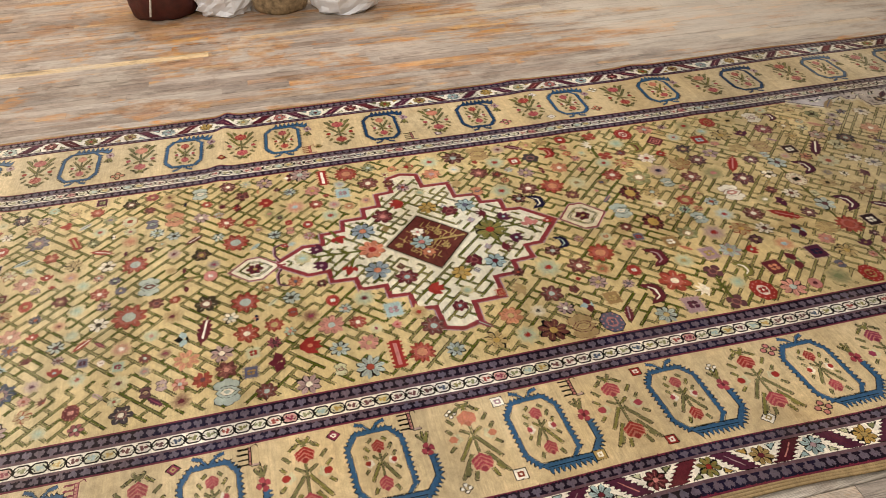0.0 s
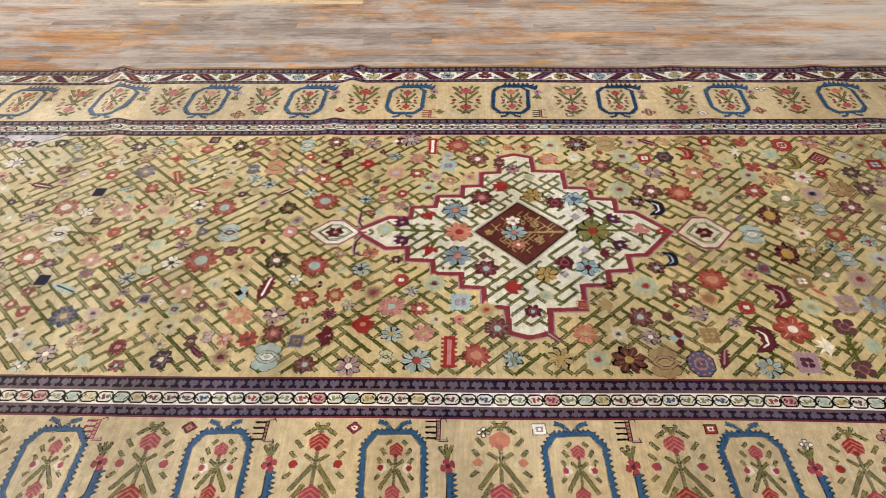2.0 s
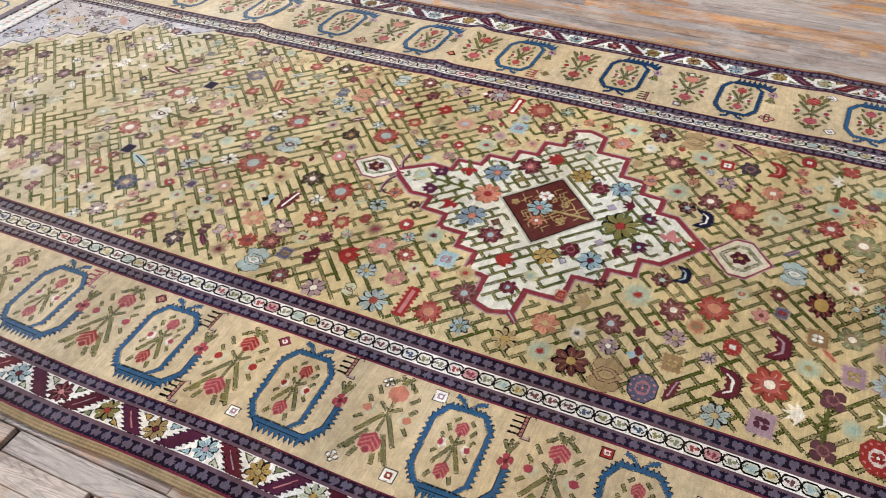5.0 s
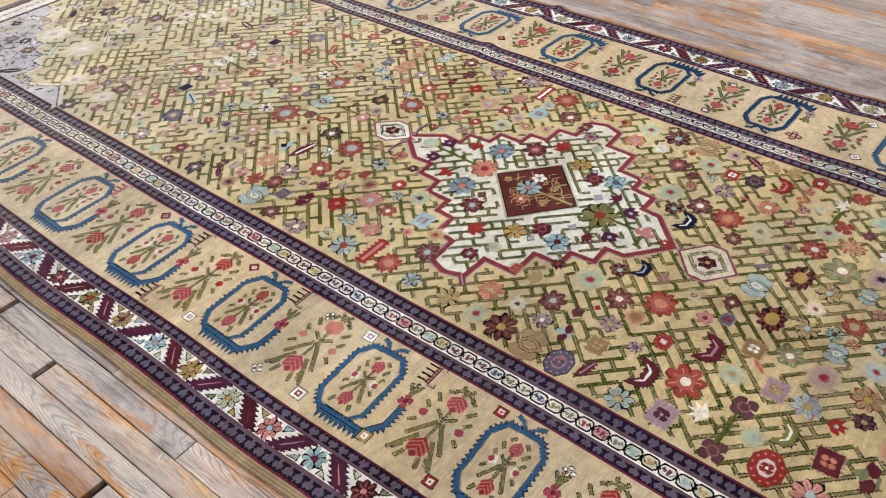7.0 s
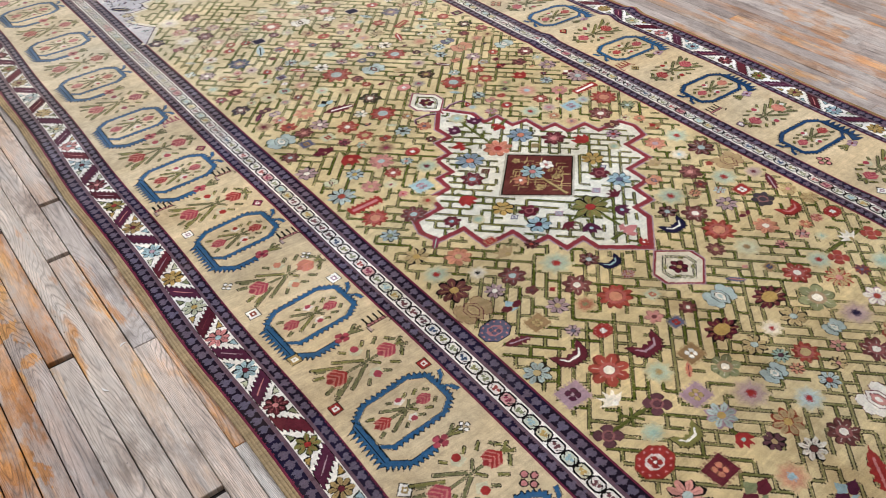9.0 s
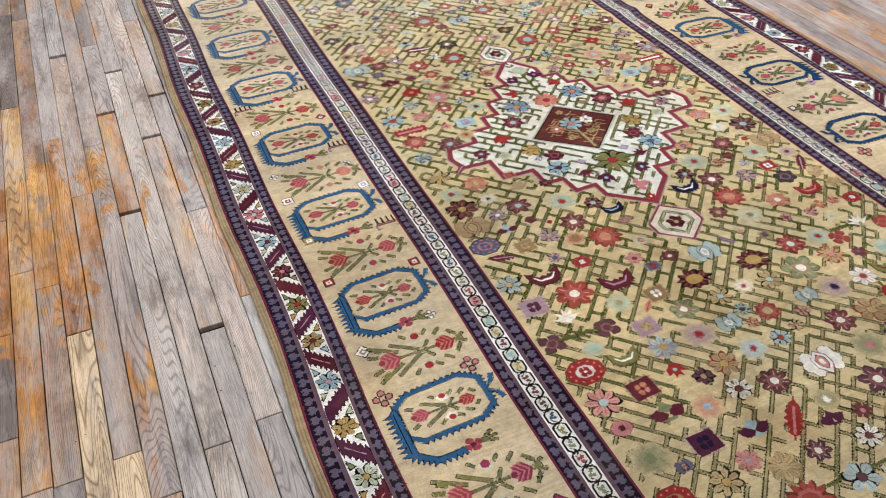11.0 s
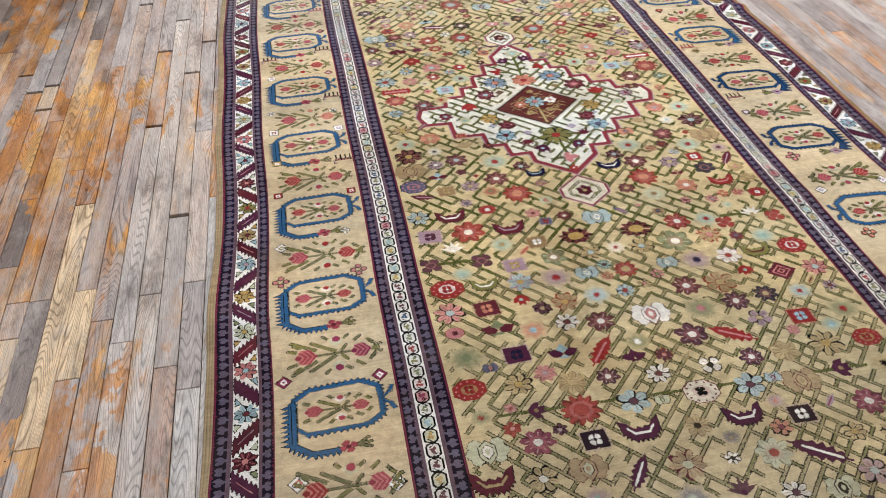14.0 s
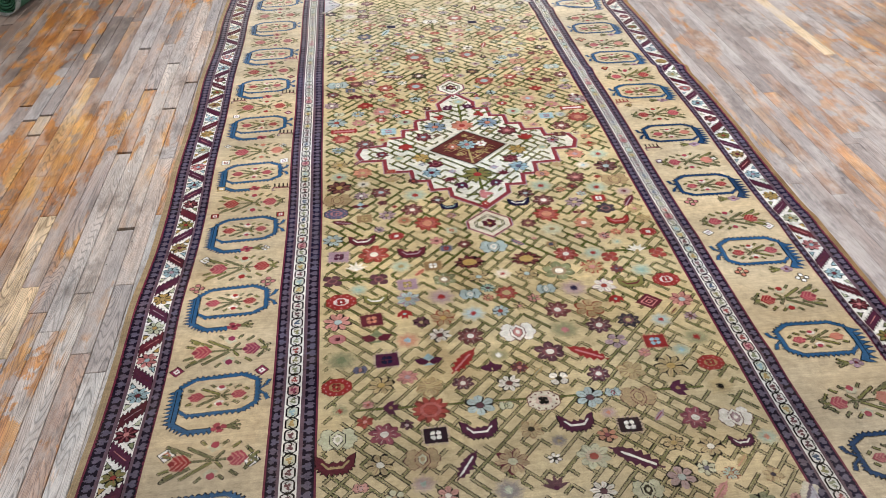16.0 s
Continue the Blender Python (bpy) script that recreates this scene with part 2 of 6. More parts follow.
def plain(name, code, rough=0.8, spread=0.15, scale=8.0, depth=0.0, metal=0.0):
    mat, tree, bsdf = nodes_of(name)
    here = place_of(tree)
    tone = grey(tree, noise_at(tree, here, scale, 5, 0.6), 1 - spread, 1 + spread)
    col = mix(tree, "MULTIPLY", 1.0, srgb(code), tone)
    tree.links.new(col, bsdf.inputs["Base Color"])
    bsdf.inputs["Roughness"].default_value = rough
    bsdf.inputs["Metallic"].default_value = metal
    if depth:
        bump(tree, bsdf, noise_at(tree, here, scale * 6, 4), 0.5, depth)
    return mat


WOOL = wool_material()
OAK = oak_material()
DARK = plain("dusty_gap", "2a2320", 0.95)
PLASTER = plain("white_plaster", "cfcac2", 0.9, 0.06, 3.0, 0.002)
PLASTIC = plain("white_wrapping", "f2f5fb", 0.35, 0.04, 9.0, 0.006)
HIDE = plain("brown_cover", "4c1d18", 0.45, 0.35, 22.0, 0.004)
SACK = plain("woven_sacking", "a08a6c", 0.9, 0.55, 34.0, 0.004)
GREENWOOL = plain("green_wool", "2f5a40", 0.95, 0.25, 40.0, 0.004)
BACKING = plain("grey_backing", "8a8a80", 0.95, 0.25, 60.0, 0.003)
STEEL = plain("white_enamel", "d8d8d4", 0.4, 0.04)

# ---- the lie of the rug ----
STEP = 0.00009
FIELD_L, FIELD_R = -0.555, 0.550
SOUTH, NORTH = -2.92, 2.92


FOLDS = ((1.48, 0.30, 0.036, 0.016), (0.65, -0.1, 0.030, 0.012), (-0.62, 0.12, 0.05, 0.005), (-1.16, 0.1, 0.05, 0.007))


def drape(x, y):
    """Height of the pile over the floor: flat, with a few soft ripples towards the sides and two folds."""
    side = max(0.0, min(1.0, (abs(x) - 0.62) / 0.45))
    z = 0.0018 * side * (1 + math.sin(7.3 * y + 2.0 * x) * math.sin(2.9 * y + 1.0))
    for fy, slope, width, height in FOLDS:
        if x > 0.45:
            d = (y - fy - slope * (x - 0.8)) / width
            z += height * min(1.0, (x - 0.45) / 0.3) * math.exp(-d * d)
    return z


def sway(x, y):
    """The rug's long sides are not quite straight."""
    w = max(0.0, min(1.0, abs(x) / 1.08))
    if x < 0:
        return -w * w * (0.012 * (0.5 - 0.5 * math.tanh((y + 0.68) / 0.12)) + 0.005 * math.sin(2.1 * y) + 0.0035 * math.sin(8.3 * y + 1.0))
    return w * w * (0.008 * math.sin(2.6 * y + 0.6) + 0.004 * math.sin(6.1 * y))


def part(name, bm, material, parent=None, label=""):
    mesh = bpy.data.meshes.new(name)
    bm.to_mesh(mesh)
    bm.free()
    mesh.materials.append(material)
    ob = new(name, mesh)
    ob.parent = parent
    if label:
        tagged(ob, label)
    return ob


def blend(a, b, f):
    a, b = (DYE[c] if isinstance(c, str) else c for c in (a, b))
    return tuple(p + (q - p) * f for p, q in zip(a, b))


KNOT = 0.0021
CHANCE = np.random.default_rng(17)


def drape_all(x, y):
    """drape() for whole arrays."""
    side = np.clip((np.abs(x) - 0.62) / 0.45, 0, 1)
    z = 0.0018 * side * (1 + np.sin(7.3 * y + 2.0 * x) * np.sin(2.9 * y + 1.0))
    for fy, slope, width, height in FOLDS:
        d = (y - fy - slope * (x - 0.8)) / width
        z = z + height * np.clip((x - 0.45) / 0.3, 0, 1) * np.exp(-d * d)
    return z


def sway_all(x, y):
    """sway() for whole arrays."""
    w = np.clip(np.abs(x) / 1.08, 0, 1) ** 2
    west = -w * (0.012 * (0.5 - 0.5 * np.tanh((y + 0.68) / 0.12)) + 0.005 * np.sin(2.1 * y) + 0.0035 * np.sin(8.3 * y + 1.0))
    east = w * (0.008 * np.sin(2.6 * y + 0.6) + 0.004 * np.sin(6.1 * y))
    return np.where(x < 0, west, east)


class Weave:
    """Collects dyed shapes and ties them, knot by knot, into one patch of the rug's pile."""

    def __init__(self, x=0.0, y=0.0, turn=0.0, flip=1, knot=KNOT):
        self.knot = knot
        self.x, self.y, self.c, self.s, self.flip = x, y, math.cos(radians(turn)), math.sin(radians(turn)), flip
        self.items, self.flat, self.soft = [], 1.0, 0.28

    def at(self, u, v):
        return self.x + self.flip * (self.c * u - self.s * v), self.y + (self.s * u + self.c * v) * self.flat

    def shape(self, pts, dye, level=3):
        self.items.append((level, True, [self.at(u, v) for u, v in pts], DYE[dye] if isinstance(dye, str) else dye, self.soft))

    def box(self, u0, v0, u1, v1, dye, level=3):
        self.shape([(u0, v0), (u1, v0), (u1, v1), (u0, v1)], dye, level)

    def line(self, u0, v0, u1, v1, dye, level=3, pitch=0.0):
        """A row of single knots, closed or spaced."""
        pitch = pitch or self.knot * 0.7
        count = max(1, round(math.hypot(u1 - u0, (v1 - v0) * self.flat) / pitch))
        self.items.append((level, False, [self.at(u0 + (u1 - u0) * k / count, v0 + (v1 - v0) * k / count) for k in range(count + 1)], DYE[dye] if isinstance(dye, str) else dye, 0.0))

    def loop(self, pts, dye, level=3, pitch=0.0):
        for (a, b), (c, d) in zip(pts, pts[1:] + pts[:1]):
            self.line(a, b, c, d, dye, level, pitch)

    def bar(self, u0, v0, u1, v1, w, dye, level=3, edge=None):
        if w < 0.0015:
            self.line(u0, v0, u1, v1, dye, level)
            return
        d = math.hypot(u1 - u0, v1 - v0) or 1e-6
        a, b = (u1 - u0) / d, (v1 - v0) / d
        self.shape([(u0 + b * w, v0 - a * w), (u1 + b * w, v1 - a * w), (u1 - b * w, v1 + a * w), (u0 - b * w, v0 + a * w)], dye, level)
        if edge:
            self.dots(u0, v0, u1, v1, w, edge, level - 0.5)

    def dots(self, u0, v0, u1, v1, w, dye, level, pitch=0.0034):
        """Rows of single dark knots along both sides of a bar."""
        d = math.hypot(u1 - u0, v1 - v0) or 1e-6
        a, b = (u1 - u0) / d * (w + self.knot * 0.6), (v1 - v0) / d * (w + self.knot * 0.6)
        for q in (-1, 1):
            self.line(u0 + q * b, v0 - q * a, u1 + q * b, v1 - q * a, dye, level, pitch)

    def ring(self, u, v, r, dye, level=3, sides=8, squash=1.0, turn=22.5):
        self.shape([(u + r * math.cos(radians(turn + k * 360 / sides)), v + squash * r * math.sin(radians(turn + k * 360 / sides))) for k in range(sides)], dye, level)

    def link(self, name, parent, label=""):
        items = sorted(self.items, key=lambda item: item[0])
        every = np.array([p for item in items for p in item[2]])
        i0, j0 = (np.floor(every.min(0) / self.knot).astype(int) - 2).tolist()
        i1, j1 = (np.floor(every.max(0) / self.knot).astype(int) + 3).tolist()
        tied = np.full((i1 - i0, j1 - j0), -1, dtype=np.int32)
        shake = CHANCE.uniform(-1, 1, (2, i1 - i0, j1 - j0))
        dyes = []
        for level, solid, pts, dye, soft in items:
            dyes.append(dye)
            p = np.array(pts)
            if not solid:
                c = np.floor(p / self.knot).astype(int)
                tied[c[:, 0] - i0, c[:, 1] - j0] = len(dyes) - 1
                continue
            a0, b0 = np.floor(p.min(0) / self.knot).astype(int) - [i0 + 1, j0 + 1]
            a1, b1 = np.floor(p.max(0) / self.knot).astype(int) - [i0 - 2, j0 - 2]
            a0, b0 = max(a0, 0), max(b0, 0)
            part_of = shake[:, a0:a1, b0:b1] * soft
            gx = (np.arange(a0, a0 + part_of.shape[1])[:, None] + i0 + 0.5 + part_of[0]) * self.knot
            gy = (np.arange(b0, b0 + part_of.shape[2])[None, :] + j0 + 0.5 + part_of[1]) * self.knot
            inside = np.zeros(gx.shape, dtype=bool)
            for (xa, ya), (xb, yb) in zip(pts, pts[1:] + pts[:1]):
                if ya != yb:
                    inside ^= ((gy < ya) != (gy < yb)) & (gx < (xb - xa) * (gy - ya) / (yb - ya) + xa)
            if inside.any():
                tied[a0:a1, b0:b1][inside] = len(dyes) - 1
            else:
                c = np.floor(p.mean(0) / self.knot).astype(int)
                tied[c[0] - i0, c[1] - j0] = len(dyes) - 1
        ci, cj = np.nonzero(tied >= 0)
        which = tied[ci, cj]
        span = j1 - j0 + 2
        corners = np.stack([ci * span + cj, (ci + 1) * span + cj, (ci + 1) * span + cj + 1, ci * span + cj + 1], 1)
        keys, faces = np.unique(corners, return_inverse=True)
        x, y = (keys // span + i0) * self.knot, (keys % span + j0) * self.knot
        lift = (min(item[0] for item in items) + 0.9 * random.random()) * STEP
        verts = np.stack([x + sway_all(x, y) - self.x, y - self.y, drape_all(x, y) + lift + np.where(x > 0.5505, 0.0009, 0.0)], 1)
        mesh = bpy.data.meshes.new(name)
        mesh.vertices.add(len(verts))
        mesh.vertices.foreach_set("co", verts.astype(np.float32).ravel())
        mesh.loops.add(4 * len(ci))
        mesh.loops.foreach_set("vertex_index", faces.astype(np.int32).ravel())
        mesh.polygons.add(len(ci))
        mesh.polygons.foreach_set("loop_start", np.arange(0, 4 * len(ci), 4, dtype=np.int32))
        mesh.update(calc_edges=True)
        base = np.array(dyes)[which]
        base[:, :3] = wear_and_glare_all(base[:, :3], (cj + j0) * self.knot)
        base[:, :3] *= 1 + CHANCE.normal(0, 0.048, (len(ci), 1)) + CHANCE.normal(0, 0.02, (len(ci), 3))
        layer = mesh.attributes.new("dye", "FLOAT_COLOR", "FACE")
        layer.data.foreach_set("color", np.clip(base, 0.002, 1).astype(np.float32).ravel())
        mesh.materials.append(WOOL)
        ob = new(name, mesh)
        spot = parent.location if parent else Vector()
        ob.location = Vector((self.x, self.y, 0)) - spot
        ob.parent = parent
        if label:
            tagged(ob, label)
        return ob


# ---- room ----
def slab(name, x0, y0, z0, x1, y1, z1, material, label):
    bm = bmesh.new()
    bmesh.ops.create_cube(bm, size=1, matrix=Matrix.Translation(((x0 + x1) / 2, (y0 + y1) / 2, (z0 + z1) / 2)) @ Matrix.Diagonal((x1 - x0, y1 - y0, z1 - z0, 1)))
    return tagged(part(name, bm, material), label, kind="structure")


FLOOR_Z = -0.009
X0, X1, Y0, Y1 = -4.6, 4.4, -5.0, 6.0
slab("subfloor", X0, Y0, -0.14, X1, Y1, FLOOR_Z - 0.016, DARK, "dark subfloor under the oak boards")
slab("wall_west", X0 - 0.2, Y0, -0.14, X0, Y1, CEILING, PLASTER, "plain white plastered wall")
slab("wall_east", X1, Y0, -0.14, X1 + 0.2, Y1, CEILING, PLASTER, "plain white plastered wall")
slab("wall_south", X0 - 0.2, Y0 - 0.2, -0.14, X1 + 0.2, Y0, CEILING, PLASTER, "plain white plastered wall")
slab("wall_north", X0 - 0.2, Y1, -0.14, X1 + 0.2, Y1 + 0.2, CEILING, PLASTER, "plain white plastered wall")
slab("ceiling", X0 - 0.2, Y0 - 0.2, CEILING, X1 + 0.2, Y1 + 0.2, CEILING + 0.15, PLASTER, "plain white ceiling")


# Fittings out of view, added to go with the lamps.
def unseen_ceiling_light(x, y):
    root = tagged(new("unseen_ceiling_light"), "unseen white enamelled fluorescent fitting added on the ceiling", "ceiling light", "ceiling lights")
    root.location = (x, y, CEILING)
    bm = bmesh.new()
    bmesh.ops.create_cube(bm, size=1, matrix=Matrix.Translation((0, 0, -0.03)) @ Matrix.Diagonal((0.3, 1.25, 0.06, 1)))
    bmesh.ops.bevel(bm, geom=bm.edges[:], offset=0.012, segments=2, affect="EDGES")
    part("housing", bm, STEEL, root)
    for dx in (-0.08, 0.08):
        bm = bmesh.new()
        bmesh.ops.create_cone(bm, cap_ends=True, segments=12, radius1=0.013, radius2=0.013, depth=1.15, matrix=Matrix.Translation((dx, 0, -0.072)) @ Matrix.Rotation(radians(90), 4, "X"))
        part("tube", bm, STEEL, root)


for lx, ly in LAMPS:
    unseen_ceiling_light(lx, ly)

# ---- the rug ----
rug = tagged(new("rug"), "antique gold floral rug with stepped ivory medallion and blue wreath border", "rug")


def band(name, x0, x1, dye, level=0, label="", side_x=0.02):
    """A long strip of the rug's ground."""
    nx, ny = max(1, round((x1 - x0) / side_x)), round((NORTH - SOUTH) / (0.01 if x1 > 0.6 else 0.02))
    verts, faces, tint = [], [], []
    for j in range(ny + 1):
        y = SOUTH + (NORTH - SOUTH) * j / ny
        for i in range(nx + 1):
            x = x0 + (x1 - x0) * i / nx
            verts.append((x + sway(x, y), y, drape(x, y)))
            if i < nx and j < ny:
                a = j * (nx + 1) + i
                faces.append((a, a + 1, a + nx + 2, a + nx + 1))
                tint.append(wear_and_glare(DYE[dye], y))
    mesh = bpy.data.meshes.new(name)
    mesh.from_pydata(verts, [], faces)
    layer = mesh.attributes.new("dye", "FLOAT_COLOR", "FACE")
    layer.data.foreach_set("color", np.array(tint, dtype=np.float32).ravel())
    mesh.materials.append(WOOL)
    ob = new(name, mesh)
    ob.parent = rug
    return tagged(ob, label)


field = band("field", FIELD_L, FIELD_R, "field", 0, "gold field with an olive lattice")
# Strips from the field outwards, as distances from the rug's middle line.
LEFT = (-0.555, -0.597, -0.638, -0.672, -0.952, -0.985, -1.043, -1.085)
RIGHT = (0.550, 0.585, 0.622, 0.657, 0.941, 0.965, 1.023, 1.066)


def cord(side, edge, off, thick):
    """One overcast cord along a long side."""
    bm = bmesh.new()
    rows = round((NORTH - SOUTH) / 0.02)
    prev = None
    for j in range(rows + 1):
        y = SOUTH + (NORTH - SOUTH) * j / rows
        mid = Vector((edge + side * (off + 0.0014 * math.sin(17 * y + 60 * off)) + sway(edge, y), y, drape(edge, y) - 0.0035 - off * 0.05))
        ring = [bm.verts.new(mid + Vector((thick * math.cos(k * math.tau / 8), 0, 0.8 * thick * math.sin(k * math.tau / 8)))) for k in range(8)]
        if prev:
            for k in range(8):
                bm.faces.new((prev[k], prev[(k + 1) % 8], ring[(k + 1) % 8], ring[k]))
        prev = ring
    layer = bm.faces.layers.float_color.new("dye")
    for f in bm.faces:
        f[layer] = DYE["cord"] if side < 0 else DYE["brown"]
        f.smooth = True
    part("side_cord", bm, WOOL, rug, "overcast tan wool side cord")


for side, edge in ((-1, LEFT[7]), (1, RIGHT[7])):
    for off, thick in ((0.0036, 0.0052), (0.0112, 0.0046), (0.0180, 0.0038)):
        cord(side, edge, off, thick)


def guard(name, x0, x1, seed):
    """Dark guard stripe: dull violet hearts on stems stand up into a night-blue half, closed by a wine line."""
    root = band(name, x0, x1, "dusk", 0, "dark violet and navy guard stripe", 0.05)
    w = Weave(knot=0.0026)
    lo, hi = min(x0, x1), max(x0, x1)
    mid, half = (lo + hi) / 2, (hi - lo) / 2
    s = (-1 if seed % 2 else 1) * half
    for j in range(20):
        c, d = SOUTH + (NORTH - SOUTH) * j / 20, SOUTH + (NORTH - SOUTH) * (j + 1) / 20
        for e, f, dye in ((0.80, 1.06, blend("burgundy", "magenta", 0.5)), (-0.52, 0.80, "aubergine" if j % 4 else blend("aubergine", "navy", 0.6))):
            a, b = sorted((mid + s * e, mid + s * f))
            w.shape([(a, c), (b, c), (b, d), (a, d)], dye, 1)
    heart_half = ((-0.60, 0.0036), (-0.26, 0.0036), (-0.14, 0.0098), (0.22, 0.0114), (0.50, 0.0078), (0.62, 0.0044))
    y = SOUTH + 0.02
    while y < NORTH - 0.03:
        k, g = random.uniform(0.92, 1.06), random.uniform(0.9, 1.1)
        lobe = [(a * g, -b) for a, b in heart_half] + [(0.36, 0.0)] + [(a * g, b) for a, b in heart_half[::-1]]
        w.shape([(mid + s * a, y + b * k) for a, b in lobe], blend("violet", "slate", random.random() * 0.5), 3)
        y += 0.0270
    tagged(w.link("fleur_pattern", root), kind="stuff")


def chain(x0, x1):
    """Narrow ivory stripe with a chain of outlined links, each with a small curled figure."""
    root = band("chain_stripe", min(x0, x1), max(x0, x1), "ivory", 0, "narrow ivory stripe with a chain of small coloured cells", 0.05)
    w = Weave()
    mid, half = (x0 + x1) / 2, abs(x1 - x0) / 2
    y, n = SOUTH + 0.03, 0
    fills = (("ivory", "sage"), ("ivory", "wine"), ("ivory", "deep"), ("ivory", "red"), ("sagepale", "sky"), ("ivory", "wine"), ("ivory", "olive"), ("pink", "magenta"), ("sagepale", "gold"), ("ivory", "burgundy"), ("ivory", "sage"))
    half_link = ((-0.0180, 0.26), (-0.0165, 0.54), (-0.0105, 0.80), (0.0105, 0.80), (0.0165, 0.54), (0.0180, 0.26))
    while y < NORTH - 0.03:
        f, g = fills[(n * 7 + int(y * 3)) % len(fills)]
        s = 1 if n % 2 else -1
        link_shape = [(mid - half * b, y + a) for a, b in half_link] + [(mid + half * b, y + a) for a, b in half_link[::-1]]
        w.shape([(mid + (a - mid) * 1.02, y + (b - y) * 1.04) for a, b in link_shape], "black", 2)
        w.shape([(mid + (a - mid) * 0.78, y + (b - y) * 0.86) for a, b in link_shape], blend("ivory", blend(f, g, 0.22), 0.8), 3)
        for a in (40, 160, 280):
            w.ring(mid + 0.0042 * math.cos(radians(a * s)), y + 0.0060 * math.sin(radians(a * s)), 0.0050, blend(f, g, 0.95), 4, 5)
        w.line(mid - s * half * 0.10, y - 0.0150, mid + s * half * 0.34, y - 0.0080, "black", 5)
        w.line(mid + s * half * 0.10, y + 0.0150, mid - s * half * 0.34, y + 0.0080, "black", 5)
        w.line(mid, y + 0.0170, mid, y + 0.0200, "black", 2)
        y += 0.0372
        n += 1
    tagged(w.link("cell_chain", root), kind="stuff")


def petals(w, u, v, r, dye, centre, n=8, line=None, level=3, turn=0.0, point=0.35, squash=1.0, core=0.28):
    """A flower head of n petals round a centre, each with a dark outline where it has one."""
    hard = bool(line)
    line = line or blend(dye, "ink", 0.55)
    rim = (0.0019 if r > 0.024 else 0.0014) if hard else 0.0011
    lick = blend(dye, "wine" if sum((DYE[dye] if isinstance(dye, str) else dye)[:3]) > 0.6 else centre, 0.45)
    w.ring(u, v, r * 0.40, line or dye, level, 8, squash)
    for pas in (0, 1):
        grow = rim if pas == 0 else 0.0
        for k in range(n):
            a = radians(turn) + k * math.tau / n + random.uniform(-0.09, 0.09)
            ca, sa = math.cos(a), math.sin(a)
            rr = r * random.uniform(0.88, 1.06)
            f = random.uniform(0.80, 1.16)
            shade = tuple(c * f for c in (DYE[dye] if isinstance(dye, str) else dye)[:3]) + (1.0,)
            wide = r * 0.66 * math.sin(math.pi / n) - (0.0014 if hard else 0.0006) + grow * 1.25
            prof = [(r * 0.18, wide * 0.25), (r * 0.48, wide * 0.80), (r * 0.74, wide), (rr * (1 - 0.10 * (1 - point)), wide * (0.35 + 0.4 * (1 - point))), (rr + grow * 0.7, wide * 0.12)]
            prof = prof + [(p, -q) for p, q in prof[::-1]]
            w.shape([(u + p * ca - q * sa, v + squash * (p * sa + q * ca)) for p, q in prof], line if pas == 0 else shade, level + 1 + pas)
            if pas and r > 0.027:
                # a lick of a second dye along the middle of the petal
                tip, root = r * random.uniform(0.62, 0.80), r * 0.34
                w.line(u + root * ca, v + squash * root * sa, u + tip * ca, v + squash * tip * sa, lick, level + 2.5)
    if r > 0.022 and not hard:
        # a paler bloom round the middle
        w.ring(u, v, r * (core + 0.22), blend(dye, "pink", 0.3), level + 2.6, 8, squash, turn)
    if line:
        w.ring(u, v, r * core + 0.0010, line, level + 3, 8, squash)
    w.ring(u, v, r * core, centre, level + 4, 8, squash)


def barber(x0, x1, phase, side):
    """White stripe with slanting serrated bars between small flowers."""
    root = band("barber_stripe", min(x0, x1), max(x0, x1), "ivory", 0, "ivory stripe with slanting maroon serrated bars and small flowers", 0.06)
    mid, half = (x0 + x1) / 2, abs(x1 - x0) / 2
    colours = (("wine", "pink"), ("olive", "red"), ("tan", "wine"), ("sky", "mauve"), ("gold", "tan"), ("sagepale", "gold"), ("pink", "sky"), ("sky", "wine"))
    n, y = 0, SOUTH + phase
    pitch = 0.128 if side > 0 else 0.1436
    while y < NORTH - 0.1:
        c = colours[(29 - n) % len(colours)]
        w = Weave(mid, y)
        petals(w, 0, 0, half * 0.98, c[0], c[1], 8, "black", 3, 22, 0.3, 0.95, 0.26)
        w.link("small_flower", root)
        b = Weave(mid, y + pitch / 2)
        h, t = half * 0.96, 0.0195 if side > 0 else 0.0180
        lean = side if n % 2 else -side
        dye = ("wine", "plum", "plum", "burgundy", "plum")[n % 5]
        for grow, c, lv in ((0.0026, "black", 2), (0.0, dye, 3)):
            lower, upper = [], []
            for k in range(13):
                f = k / 12 * 2 - 1
                tooth = 0.0075 if k % 2 else -0.0045
                lower.append(((h + grow * 0.4) * f, lean * f * 0.026 - t - tooth - grow))
                upper.append(((h + grow * 0.4) * f, lean * f * 0.026 + t + tooth + grow))
            b.shape(lower + upper[::-1], c, lv)
        b.bar(-h * 0.6, -lean * 0.016, h * 0.6, lean * 0.016, 0.0014, ("pink", "mauve", "wine")[n % 3], 4)
        for s in (-1, 1):
            tri = [(s * h * 0.97, -lean * s * 0.010), (s * h * 0.97, -lean * s * 0.041), (s * h * 0.22, -lean * s * 0.036)]
            cu, cv = sum(a for a, _ in tri) / 3, sum(q for _, q in tri) / 3
            b.shape([(cu + (a - cu) * 0.9, cv + (q - cv) * 0.9) for a, q in tri], "ink", 4)
            b.shape([(cu + (a - cu) * 0.62, cv + (q - cv) * 0.62) for a, q in tri], ("sage", "sagepale", "sky", "gold")[n % 4], 5)
        b.link("slant_bar", root)
        y += pitch
        n += 1


